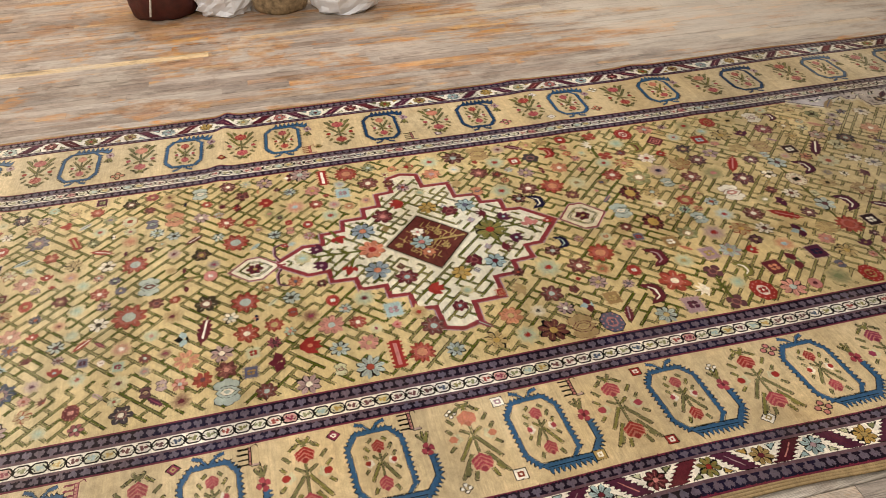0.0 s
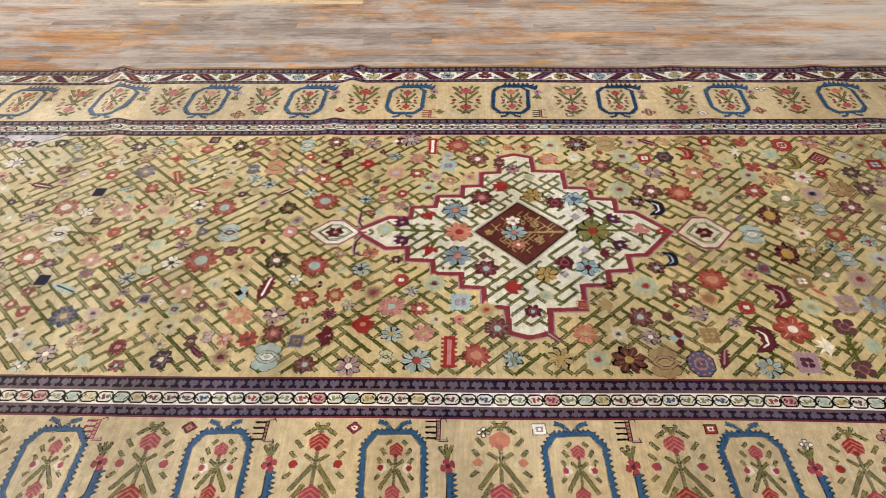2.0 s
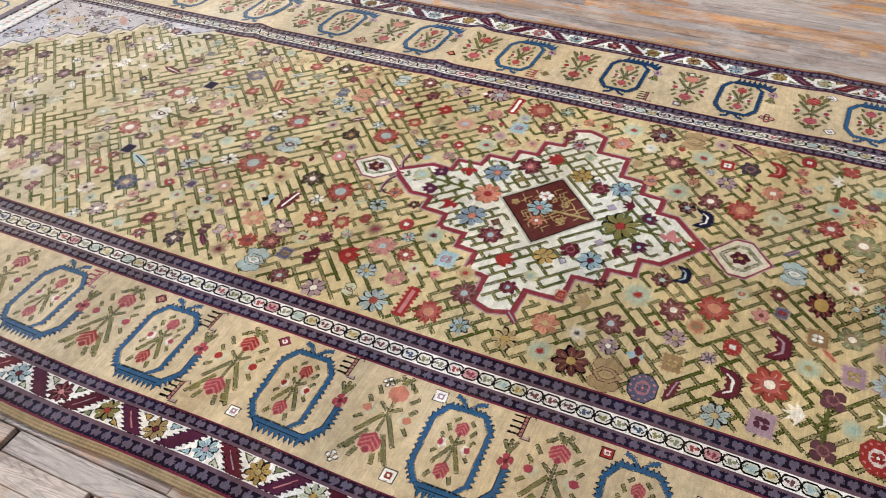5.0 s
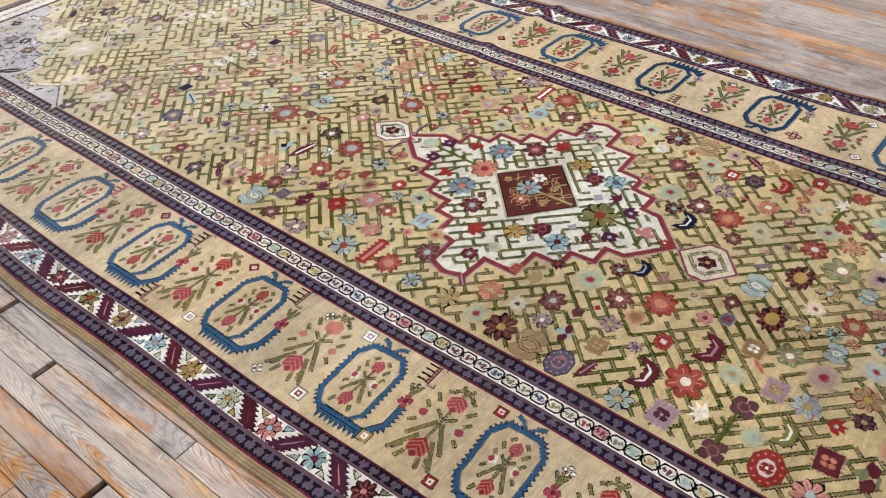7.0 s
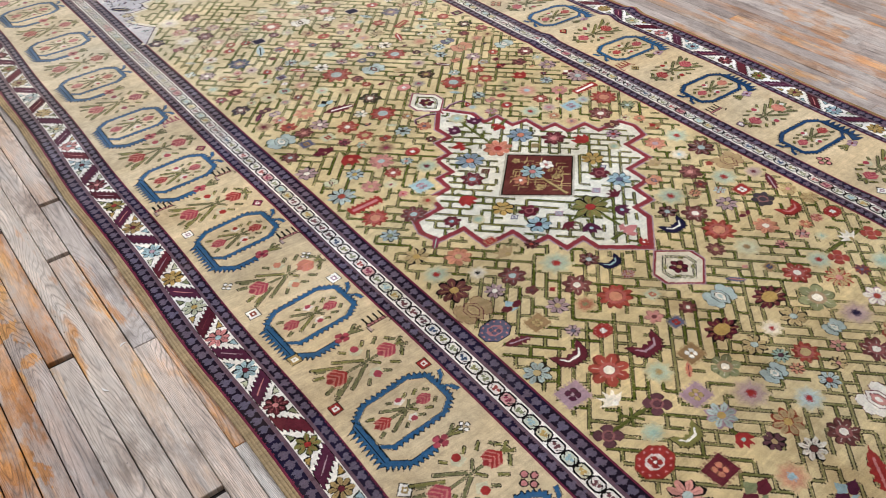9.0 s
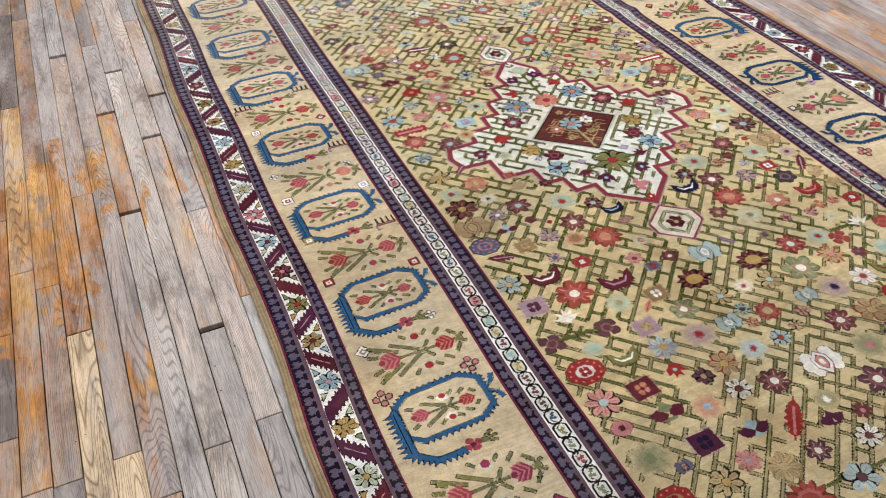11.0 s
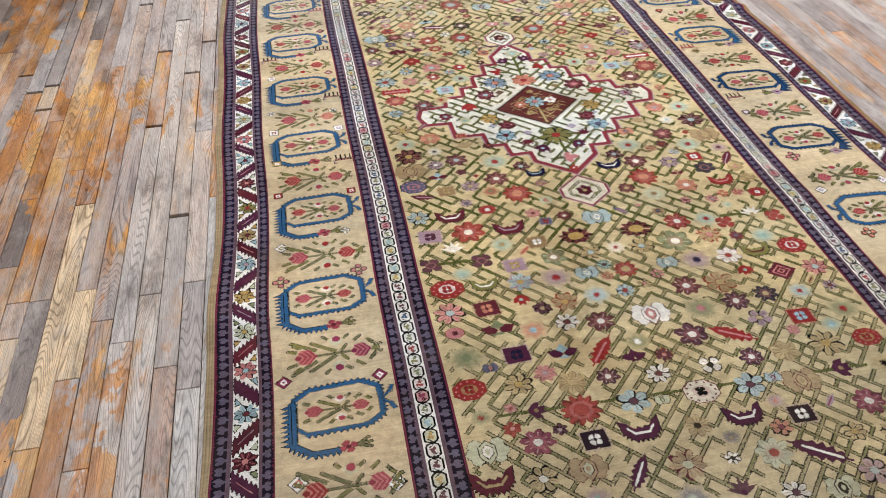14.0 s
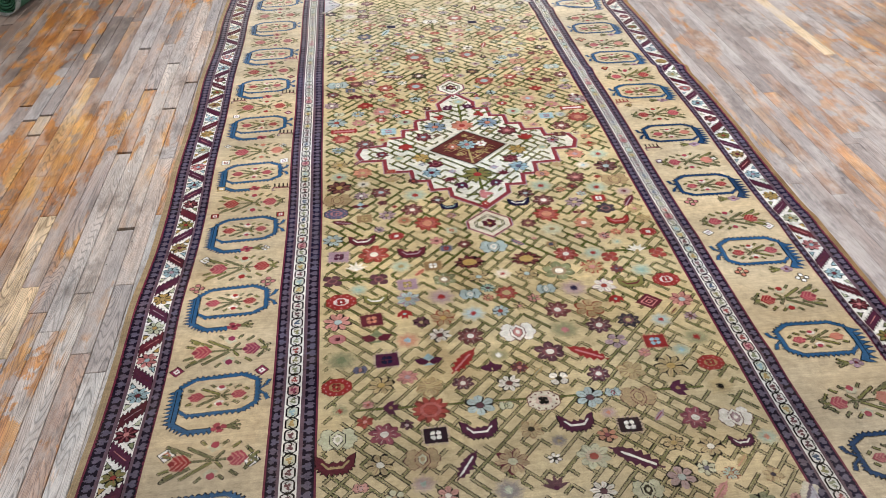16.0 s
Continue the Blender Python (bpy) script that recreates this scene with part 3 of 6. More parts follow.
def tooth_edge(w, pts, depth, width, dye, level, outward=1):
    """Small saw teeth along a line of points."""
    for (a, b), (c, d) in zip(pts, pts[1:]):
        length = math.hypot(c - a, d - b)
        n = max(1, round(length / width))
        ex, ey = (c - a) / length, (d - b) / length
        nx, ny = -ey * outward, ex * outward
        for k in range(n):
            p, q = k * length / n, (k + 0.8) * length / n
            m = p + (q - p) * 0.35
            w.shape([(a + ex * (p - 0.002), b + ey * (p - 0.002)), (a + ex * (q + 0.0022), b + ey * (q + 0.0022)), (a + ex * (m + 0.001) + nx * (depth + 0.003), b + ey * (m + 0.001) + ny * (depth + 0.003))], "ink", level - 1)
            w.shape([(a + ex * p, b + ey * p), (a + ex * q, b + ey * q), (a + ex * m + nx * depth, b + ey * m + ny * depth)], dye, level)


def bloom(w, u, v, s, dye, level=5):
    """A tulip seen from the side: a full bud and nested chevron petals that open towards the field."""
    def at(pts):
        return [(u + a * s, v + b * s) for a, b in pts]

    light = blend("coral", "pink", 0.5)
    w.shape(at([(0.86, 0.0), (0.42, 0.40), (0.30, 0.72), (-0.30, 0.66), (-0.52, 0.34), (-0.80, 0.0), (-0.52, -0.34), (-0.30, -0.66), (0.30, -0.72), (0.42, -0.40)]), blend(dye, light, 0.75), level)
    for k in range(3):
        a = 0.84 - 0.34 * k
        wide = 0.66 - 0.05 * k
        for q in (-1, 1):
            w.shape(at([(a, 0.0), (a - 0.50, q * wide), (a - 0.72, q * wide), (a - 0.22, 0.0)]), dye, level + 1)
    w.ring(u - 0.50 * s, v, 0.24 * s, blend(dye, "wine", 0.3), level + 2, 6)


def blade(w, u0, v0, u1, v1, wide=0.0042, level=4):
    """One leaf: a narrow strip, cut to a point, with a dark knotted edge."""
    wide *= 0.86
    d = math.hypot(u1 - u0, v1 - v0) or 1e-6
    a, b = (u1 - u0) / d, (v1 - v0) / d
    dye = "leaf" if random.random() < 0.6 else "olive"
    side = random.choice((-1, 1))
    w.shape([(u0 + b * wide, v0 - a * wide), (u1 + b * wide - (side > 0) * a * wide * 1.4, v1 - a * wide - (side > 0) * b * wide * 1.4),
             (u1 - b * wide - (side < 0) * a * wide * 1.4, v1 + a * wide - (side < 0) * b * wide * 1.4), (u0 - b * wide, v0 + a * wide)], dye, level)
    w.dots(u0, v0, u1 - a * wide * 0.7, v1 - b * wide * 0.7, wide, "ink", level - 0.5, 0.0027)
    w.bar(u1 + b * wide, v1 - a * wide, u1 - b * wide, v1 + a * wide, 0.0011, "ink", level + 1)


def curl(w, u, v, s, side, level):
    """Small hooked leaf of two short blades."""
    blade(w, u, v, u + 0.013 * s, v + side * 0.006 * s, 0.0034, level)
    blade(w, u + 0.002 * s, v + side * 0.007 * s, u - 0.008 * s, v + side * 0.014 * s, 0.0030, level + 1)


def stalk_inside(w, s, blooms=("red", "red"), level=4, leafy=False):
    """Tulip plant: two long leaves leave the stem over the lower tulip, buds with pale wings stand above them, hooked leaves flank the upper tulip."""
    w.bar(-0.040 * s, 0.0, 0.034 * s, 0.0, 0.0020, "leaf", level, "ink")
    for q in (-1, 1):
        far = 1.0 if q > 0 else 1.12
        blade(w, 0.002 * s, q * 0.004 * s, -0.044 * far * s, q * 0.033 * far * s, 0.0038, level)
        blade(w, 0.010 * s, q * 0.004 * s, 0.022 * s, q * 0.019 * s, 0.0028, level)
        # bud between pale wings
        w.shape([(0.000 * s, q * 0.018 * s), (0.016 * s, q * 0.024 * s), (0.012 * s, q * 0.034 * s), (-0.002 * s, q * 0.042 * s), (-0.010 * s, q * 0.030 * s)], blend("ground", "sagepale" if leafy else "ivory", 0.6), level + 1)
        w.ring(0.004 * s, q * 0.035 * s, 0.0082 * s, blooms[1], level + 3, 6)
        blade(w, 0.016 * s, q * 0.034 * s, 0.027 * s, q * 0.043 * s, 0.0030, level + 1)
        blade(w, -0.012 * s, q * 0.036 * s, -0.022 * s, q * 0.046 * s, 0.0030, level + 1)
        # leaves by the two tulips
        blade(w, 0.036 * s, q * 0.026 * s, 0.050 * s, q * 0.037 * s, 0.0032, level)
        blade(w, 0.060 * s, q * 0.026 * s, 0.070 * s, q * 0.015 * s, 0.0030, level)
        blade(w, -0.062 * s, q * 0.024 * s, -0.077 * s, q * 0.032 * s, 0.0038, level)
        if leafy:
            blade(w, -0.034 * s, q * 0.013 * s, -0.082 * s, q * 0.040 * s, 0.0036, level)
            blade(w, -0.070 * s, q * 0.014 * s, -0.088 * s, q * 0.020 * s, 0.0036, level)
    bloom(w, -0.055 * s, 0.0, 0.0258 * s, blooms[0], level + 4)
    bloom(w, 0.046 * s, 0.0, 0.0238 * s, blooms[1], level + 4)


def wreath(root, x, y, flip, blue, blooms):
    """Octagonal blue wreath with saw teeth, a ribbon at its inner end and a hooked tail at the outer end."""
    w = Weave(x, y, 0, flip)
    w.flat = 0.80
    outer = [(-0.104, -0.052), (-0.104, 0.050), (-0.068, 0.082), (0.058, 0.090), (0.098, 0.060), (0.101, -0.042), (0.064, -0.074), (-0.076, -0.080)]
    inner = [(-0.0945, -0.047), (-0.0945, 0.045), (-0.063, 0.072), (0.053, 0.079), (0.089, 0.053), (0.091, -0.037), (0.059, -0.065), (-0.071, -0.070)]
    pad = [(a * 1.015, b * 1.02) for a, b in outer]
    n = len(outer)
    lip = [(a * 0.99, b * 0.985) for a, b in inner]
    for k in range(n):
        m = (k + 1) % n
        w.shape([outer[k], outer[m], inner[m], inner[k]], blue, 4)
    w.loop(pad, "ink", 2, 0.0040)
    w.loop(lip, "ink", 4, 0.0036)
    tooth_edge(w, outer[2:6], 0.008, 0.0135, blue, 3, 1)
    tooth_edge(w, [outer[7], outer[6], outer[5]], 0.009, 0.0135, blue, 3, -1)
    tooth_edge(w, [outer[1], outer[2]], 0.008, 0.0125, blue, 3, 1)
    # heavy outer end, drawn out into a hooked tail with long teeth
    if flip > 0:
        end = [(-0.113, 0.036), (-0.101, 0.048), (-0.097, 0.03), (-0.097, -0.104), (-0.062, -0.136), (-0.004, -0.134), (-0.006, -0.146), (-0.066, -0.148), (-0.112, -0.108)]
        edge = [(-0.1155, 0.036), (-0.101, 0.051), (-0.0945, 0.03), (-0.0945, -0.103), (-0.061, -0.1335), (-0.003, -0.1315), (-0.004, -0.148), (-0.067, -0.1505), (-0.1145, -0.109)]
        bud_u, bud_v = 0.012, -0.136
    else:
        end = [(-0.112, 0.036), (-0.101, 0.048), (-0.098, 0.03), (-0.098, -0.080), (-0.080, -0.112), (-0.094, -0.122), (-0.113, -0.088)]
        edge = [(-0.1145, 0.037), (-0.101, 0.051), (-0.0955, 0.03), (-0.0955, -0.079), (-0.0765, -0.1125), (-0.0945, -0.1255), (-0.1155, -0.089)]
        bud_u, bud_v = -0.062, -0.122
    w.shape(end, blue, 6)
    w.shape(edge, "ink", 5)
    if flip > 0:
        tooth_edge(w, [(-0.112, -0.108), (-0.114, 0.036)], 0.016, 0.0165, blue, 6, 1)
        tooth_edge(w, [(-0.004, -0.146), (-0.066, -0.148), (-0.112, -0.108)], 0.013, 0.0125, blue, 6, 1)
    else:
        tooth_edge(w, [(-0.094, -0.122), (-0.113, -0.088), (-0.113, 0.036)], 0.024, 0.0200, blue, 6, 1)
    for q in range(6 if flip > 0 else 5):
        w.bar(-0.1085, -0.098 + 0.022 * q, -0.1085, -0.078 + 0.022 * q, 0.0008, "ink", 7)
    # ribbon
    for q in (-1, 1):
        w.bar(0.099, 0.010 + q * 0.004, 0.119, 0.010 + q * 0.022, 0.0032, blue, 4, "ink")
        w.bar(0.117, 0.010 + q * 0.018, 0.125, 0.010 + q * 0.044, 0.0046, blue, 4.6, "ink")
    # flower at the tail
    petals(w, bud_u, bud_v, 0.020, "rose" if flip > 0 else "mauve", "wine", 4, None, 7, 20)
    for a in (-22, 8, 38):
        blade(w, bud_u + 0.020, bud_v + 0.002, bud_u + 0.020 + 0.034 * math.cos(radians(a)), bud_v + 0.002 + 0.034 * math.sin(radians(a)), 0.0034, 5)
    stalk_inside(w, 1.05, blooms, 8)
    w.link("wreath", root)


def stalk(root, x, y, flip, blooms, s=1.32):
    w = Weave(x, y, 0, flip)
    stalk_inside(w, s, blooms, 3, True)
    blade(w, 0.066 * s, 0.0, 0.080 * s, 0.0, 0.0046, 4)
    curl(w, 0.072 * s, 0.004 * s, s, 1, 4)
    curl(w, 0.072 * s, -0.004 * s, s, -1, 4)
    w.link("tulip_stalk", root)


def little_square(root, x, y, r, dye, core, turn=45, line="ink"):
    w = Weave(x, y, turn)
    w.box(-r - 0.002, -r - 0.002, r + 0.002, r + 0.002, line, 2)
    w.box(-r, -r, r, r, dye, 3)
    w.box(-r * 0.55, -r * 0.55, r * 0.55, r * 0.55, core, 4)
    w.box(-r * 0.22, -r * 0.22, r * 0.22, r * 0.22, dye, 5)
    w.link("small_square", root)


def comb_mark(root, x, y, flip=1, dye="ink"):
    """Small dark comb-shaped filler mark."""
    w = Weave(x, y, 0, flip)
    w.box(-0.030, -0.011, 0.024, -0.005, blend(dye, "pink", 0.8), 2)
    for v in (-0.012, -0.004):
        w.line(-0.030, v, 0.024, v, dye, 3)
    for k in range(6):
        w.line(-0.029 + 0.010 * k, -0.011, -0.029 + 0.010 * k, -0.005, dye, 3)
    for k in range(4):
        w.box(-0.028 + 0.015 * k, -0.004, -0.023 + 0.015 * k, 0.020, dye, 3)
    w.line(0.024, -0.012, 0.030, -0.022, dye, 3)
    w.line(0.030, -0.022, 0.021, -0.026, dye, 3)
    w.bar(-0.030, -0.010, -0.030, -0.028, 0.0030, blend("ground", "mauve", 0.7), 2)
    w.line(-0.033, -0.010, -0.033, -0.030, dye, 3)
    w.line(-0.033, -0.030, -0.024, -0.027, dye, 3)
    w.link("comb_mark", root)


def four_dots(root, x, y, dye="ivory", r=0.008):
    w = Weave(x, y)
    for a in (0, 90, 180, 270):
        u, v = r * math.cos(radians(a)), r * math.sin(radians(a))
        w.ring(u, v, r * 0.72, "ink", 2, 6)
        w.ring(u, v, r * 0.5, dye, 3, 6)
    w.link("four_dots", root)


guard("guard_stripe", LEFT[1], LEFT[0], 0)
chain(LEFT[2], LEFT[1])
guard("guard_stripe", LEFT[3], LEFT[2], 1)
border_west = band("main_border", LEFT[4], LEFT[3], "ground", 0, "pale tan main border with blue wreaths and tulip stalks")
guard("guard_stripe", LEFT[5], LEFT[4], 0)
barber(LEFT[6], LEFT[5], 0.018, 1)
guard("guard_stripe", LEFT[7], LEFT[6], 1)
guard("guard_stripe", RIGHT[0], RIGHT[1], 1)
chain(RIGHT[1], RIGHT[2])
guard("guard_stripe", RIGHT[2], RIGHT[3], 0)
border_east = band("main_border", RIGHT[3], RIGHT[4], "ground", 0, "pale tan main border with blue wreaths and tulip stalks")
guard("guard_stripe", RIGHT[4], RIGHT[5], 1)
barber(RIGHT[5], RIGHT[6], 0.037, -1)
guard("guard_stripe", RIGHT[6], RIGHT[7], 0)

WEST = (-3.0, -2.63, -2.26, -1.88, -1.51, -1.135, -0.765, -0.395, -0.03, 0.348, 0.716, 1.07, 1.43, 1.79, 2.15, 2.51, 2.87, 3.23)
EAST = (-3.06, -2.68, -2.31, -1.94, -1.534, -1.14, -0.736, -0.342, 0.04, 0.422, 0.787, 1.154, 1.50, 1.85, 2.21, 2.57, 2.93, 3.29)
for k, (y, y2) in enumerate(zip(WEST, WEST[1:])):
    if abs(y) > 2.7:
        continue
    wreath(border_west, -0.807, y, 1, "blue", (("rose", "red"), ("red", "rose"), ("rose", "rose"))[k % 3])
    if k != 8:
        stalk(border_west, -0.800, (y + y2) / 2 - 0.02, 1, (("rose", "red"), ("red", "rose"), ("rose", "magenta"))[k % 3])
    else:
        stalk(border_west, -0.790, (y + y2) / 2 - 0.028, 1, ("rose", "coral"))
for k, (y, y2) in enumerate(zip(EAST, EAST[1:])):
    if abs(y) > 2.7:
        continue
    wreath(border_east, 0.799, y, -1, ("deep" if y in (0.04, -0.342, -1.534) else "blue"), (("rose", "red"), ("red", "rose"), ("coral", "rose"))[k % 3])
    stalk(border_east, 0.800, (y + y2) / 2 - 0.025, -1, (("red", "rose"), ("coral", "rose"), ("rose", "red"))[k % 3], 1.22)

# small fillers between the border flowers
for x, y, r, dye, core, turn in ((-0.698, 0.046, 0.015, "ivory", "mauve", 4), (-0.914, 0.060, 0.015, "ivory", "rust", 0), (-0.698, -0.318, 0.013, "red", "ivory", 3), (-0.921, -0.302, 0.013, "red", "ivory", 2),
                                 (-0.915, -0.128, 0.014, "tan", "ivory", 0), (-0.705, -1.057, 0.014, "magenta", "ivory", 45), (-0.928, -1.037, 0.014, "magenta", "ivory", 45), (-0.918, -0.549, 0.014, "ivory", "tan", 45),
                                 (-0.912, 0.433, 0.013, "ivory", "mauve", 0), (-0.700, 0.442, 0.012, "magenta", "ivory", 45), (-0.700, 0.800, 0.012, "magenta", "tan", 45), (-0.905, -1.315, 0.016, "ivory", "coral", 40),
                                 (-0.705, -1.352, 0.016, "ivory", "tan", 40), (0.711, 0.300, 0.012, "tan", "ink", 45), (0.691, -0.160, 0.012, "mauve", "ivory", 10), (0.711, 0.655, 0.012, "red", "tan", 45),
                                 (0.895, -0.170, 0.013, "sage", "ivory", 20), (0.695, -0.624, 0.013, "ivory", "mauve", 30), (0.903, -0.616, 0.014, "ivory", "mauve", 30), (0.900, 0.930, 0.012, "tan", "ink", 45)):
    little_square(border_west if x < 0 else border_east, x, y, r * 0.9, dye, core, turn)
for x, y, flip, dye in ((-0.700, -0.136, 1, "ink"), (-0.700, 0.270, 1, "ink"), (-0.705, 0.640, 1, "ink"), (-0.910, 0.590, 1, "ink"), (0.701, -0.050, 1, "ink"), (-0.705, 1.01, 1, "magenta"), (0.698, 0.34, 1, "rust")):
    comb_mark(border_west if x < 0 else border_east, x, y, flip, dye)
for x, y, dye, r in ((-0.708, 0.165, "ivory", 0.009), (-0.735, -0.505, "ivory", 0.009), (-0.920, 0.185, "ivory", 0.009), (-0.712, -0.680, "pink", 0.014), (-0.920, -0.690, "pink", 0.014), (0.721, -0.828, "coral", 0.014), (0.710, -0.438, "pink", 0.015),
                     (0.696, 1.02, "coral", 0.016), (0.889, -0.879, "ivory", 0.013)):
    four_dots(border_west if x < 0 else border_east, x, y, dye, r)

# ---- motifs of the field ----
TAKEN = []
here = {"root": field, "dx": 0.0, "dy": 0.0, "level": 4}


def begin(x, y, r, turn=0.0):
    x, y = x + here["dx"], y + here["dy"]
    TAKEN.append((x, y, r))
    return Weave(x, y, turn)


def worn(dye):
    """Pale dyes of the field have yellowed into its ground."""
    return blend(dye, "field", {"ivory": 0.30, "sky": 0.22, "mauve": 0.15, "pink": 0.15, "coral": 0.12, "tan": 0.40, "brown": 0.35, "sagepale": 0.2}.get(dye, 0.06)) if here["root"] == field else dye


def ros(x, y, r, dye, centre, n=8, line=None):
    w = begin(x, y, r)
    ragged = n > 8 and dye == "red"
    petals(w, 0, 0, r * 1.05, worn(dye), worn(centre), n, line or ("black" if dye in ("sky", "ivory", "mauve") and n < 9 else "ink" if dye == "tan" else "rust" if dye == "brown" else None), here["level"], random.uniform(-8, 8) + 180 / n, 0.95 if ragged else random.uniform(0.35, 0.9), 0.92, 0.40 if ragged else 0.28)
    w.link("rosette", here["root"])


def blot(x, y, r, dye, centre):
    """A flower worn down to a soft stain of its dye."""
    w = begin(x, y, r)
    w.soft = 1.5
    n = 24
    for f, level, keep in ((1.22, 0, 0.22), (1.06, 1, 0.42), (0.90, 2, 0.6), (0.72, 3, 0.8)):
        pts = []
        for k in range(n):
            q = r * f * (0.88 + 0.14 * math.cos(k * math.tau * 8 / n) + random.uniform(-0.06, 0.06))
            pts.append((q * math.cos(k * math.tau / n), 0.88 * q * math.sin(k * math.tau / n)))
        w.shape(pts, blend("field", dye, keep * (0.6 if dye == "ivory" else 0.9)), here["level"] + level)
    w.ring(0, 0, r * 0.34, blend(dye, centre, 0.6), here["level"] + 5, 6)
    w.ring(0, 0, r * 0.24, centre, here["level"] + 6, 6)
    w.link("worn_blossom", here["root"])


def panel(x, y, r, dye, core):
    w = begin(x, y, r, random.uniform(-4, 4))
    lv = here["level"]
    w.box(-r, -r * 0.8, r, r * 0.8, dye, lv)
    n = max(4, round(r / 0.006))
    halo = blend("mauve" if dye in ("sable", "plum", "navy") else dye, "field", 0.45)
    for k in range(n):
        f = -r + (k + 0.3) * 2 * r / n
        for s in (-1, 1):
            w.box(f, s * r * 0.90 - 0.003, f + r * 1.1 / n, s * r * 0.90 + 0.003, halo, lv)
            w.box(s * r * 1.06 - 0.003, f * 0.8, s * r * 1.06 + 0.003, f * 0.8 + r * 0.9 / n, halo, lv)
    petals(w, 0, 0, r * 0.55, core, dye, 4, None, lv + 1, 45)
    w.link("square_panel", here["root"])


def lozenge(x, y, r, dye, core):
    w = begin(x, y, r)
    lv = here["level"]
    w.shape([(-r, 0), (0, -r * 0.85), (r, 0), (0, r * 0.85)], dye, lv)
    for f, c in ((0.66, core), (0.52, dye), (0.3, core), (0.16, dye)):
        w.shape([(-r * f, 0), (0, -r * 0.85 * f), (r * f, 0), (0, r * 0.85 * f)], c, lv + 1)
        lv += 1
    w.link("lozenge", here["root"])


def octa(x, y, r, dye, core):
    w = begin(x, y, r)
    lv = here["level"]
    w.ring(0, 0, r * 1.12, {"slate": "black", "cream": "wine"}.get(dye, "rust"), lv, 8, 0.78)
    w.ring(0, 0, r * 1.05, dye, lv + 1, 8, 0.78)
    for k in range(12):
        a = k * math.tau / 12
        w.ring(r * 0.84 * math.cos(a), r * 0.64 * math.sin(a), r * 0.08, "wine" if dye == "cream" else "pink", lv + 2, 4)
    w.ring(0, 0, r * 0.56, blend("pink", "cream", 0.6) if dye == "cream" else blend(core, dye, 0.35) if r > 0.03 else dye, lv + 2, 8, 0.75)
    petals(w, 0, 0, r * 0.34, core if dye == "cream" or r <= 0.03 else dye, core, 4, None, lv + 3, 45)
    w.link("studded_octagon", here["root"])


def boat(x, y, r, dye, core):
    """Upturned crescent with a serrated inner edge and a pale line."""
    w = begin(x, y, r)
    lv = here["level"]
    low = [(-r, r * 0.62), (-r * 0.92, -r * 0.05), (-r * 0.5, -r * 0.52), (r * 0.5, -r * 0.52), (r * 0.92, -r * 0.05), (r, r * 0.62)]
    top = [(r * 0.62, r * 0.42), (r * 0.42, r * 0.10), (r * 0.22, r * 0.20), (r * 0.1, r * 0.05), (-r * 0.1, r * 0.2), (-r * 0.25, r * 0.06), (-r * 0.42, r * 0.16), (-r * 0.62, r * 0.42)]
    tooth_edge(w, low[1:5], r * 0.16, r * 0.24, dye, lv + 1, -1)
    w.shape([(a * 1.05, b * 1.08) for a, b in low + top], "black", lv)
    w.shape(low + top, dye, lv + 1)
    w.shape([(-r * 0.72, r * 0.16), (-r * 0.38, -r * 0.26), (r * 0.38, -r * 0.26), (r * 0.72, r * 0.16), (r * 0.64, r * 0.20), (r * 0.34, -r * 0.12), (-r * 0.34, -r * 0.12), (-r * 0.64, r * 0.20)], core, lv + 2)
    w.link("crescent", here["root"])


def leaf(x, y, r, dye, core, turn):
    """Long saw-edged leaf with a pale midrib; turn from the rug's width."""
    w = begin(x, y, r * 0.75, turn)
    lv = here["level"]
    up, down = [], []
    n = 6
    for k in range(n + 1):
        f = -1 + 2 * k / n
        h = 0.36 * r * (1 - abs(f) ** 2.2) + 0.05 * r
        up += [(r * f, h), (r * (f + 0.22), h * 0.62)]
        down += [(r * f, -h), (r * (f + 0.22), -h * 0.62)]
    w.shape(up + down[::-1], dye, lv + 1)
    w.bar(-r * 0.7, 0, r * 0.7, 0, r * 0.055, core, lv + 2)
    w.link("saw_leaf", here["root"])


def tulip(x, y, r, dye, leafdye, turn):
    w = begin(x, y, r, turn)
    lv = here["level"]
    w.bar(-r * 1.9, 0, -r * 0.4, 0, 0.0035, "moss", lv, "ink")
    for s in (-1, 1):
        w.shape([(-r * 0.6, s * r * 0.3), (-r * 0.2, s * r * 0.85), (r * 0.3, s * r * 0.8), (r * 0.05, s * r * 0.3)], dye, lv + 1)
    w.shape([(-r * 0.6, 0), (-r * 0.1, -r * 0.45), (r * 0.6, -r * 0.3), (r * 1.05, 0), (r * 0.6, r * 0.3), (-r * 0.1, r * 0.45)], dye, lv + 2)
    w.link("tulip", here["root"])


def heart(x, y, r, dye, second, turn):
    w = begin(x, y, r, turn)
    lv = here["level"]
    w.shape([(-r * 0.7, -r * 0.2), (-r * 0.2, -r * 0.8), (r * 0.5, -r * 0.9), (r * 0.3, -r * 0.4), (r * 0.85, -r * 0.35), (r * 0.6, 0), (r * 0.85, r * 0.35), (r * 0.3, r * 0.4), (r * 0.5, r * 0.9), (-r * 0.2, r * 0.8), (-r * 0.7, r * 0.2)], dye, lv + 1)
    w.ring(r * 0.0, 0, r * 0.22, second, lv + 2, 6)
    w.bar(-r * 1.3, 0, -r * 0.6, 0, 0.003, "moss", lv, "ink")
    w.link("heart_flower", here["root"])


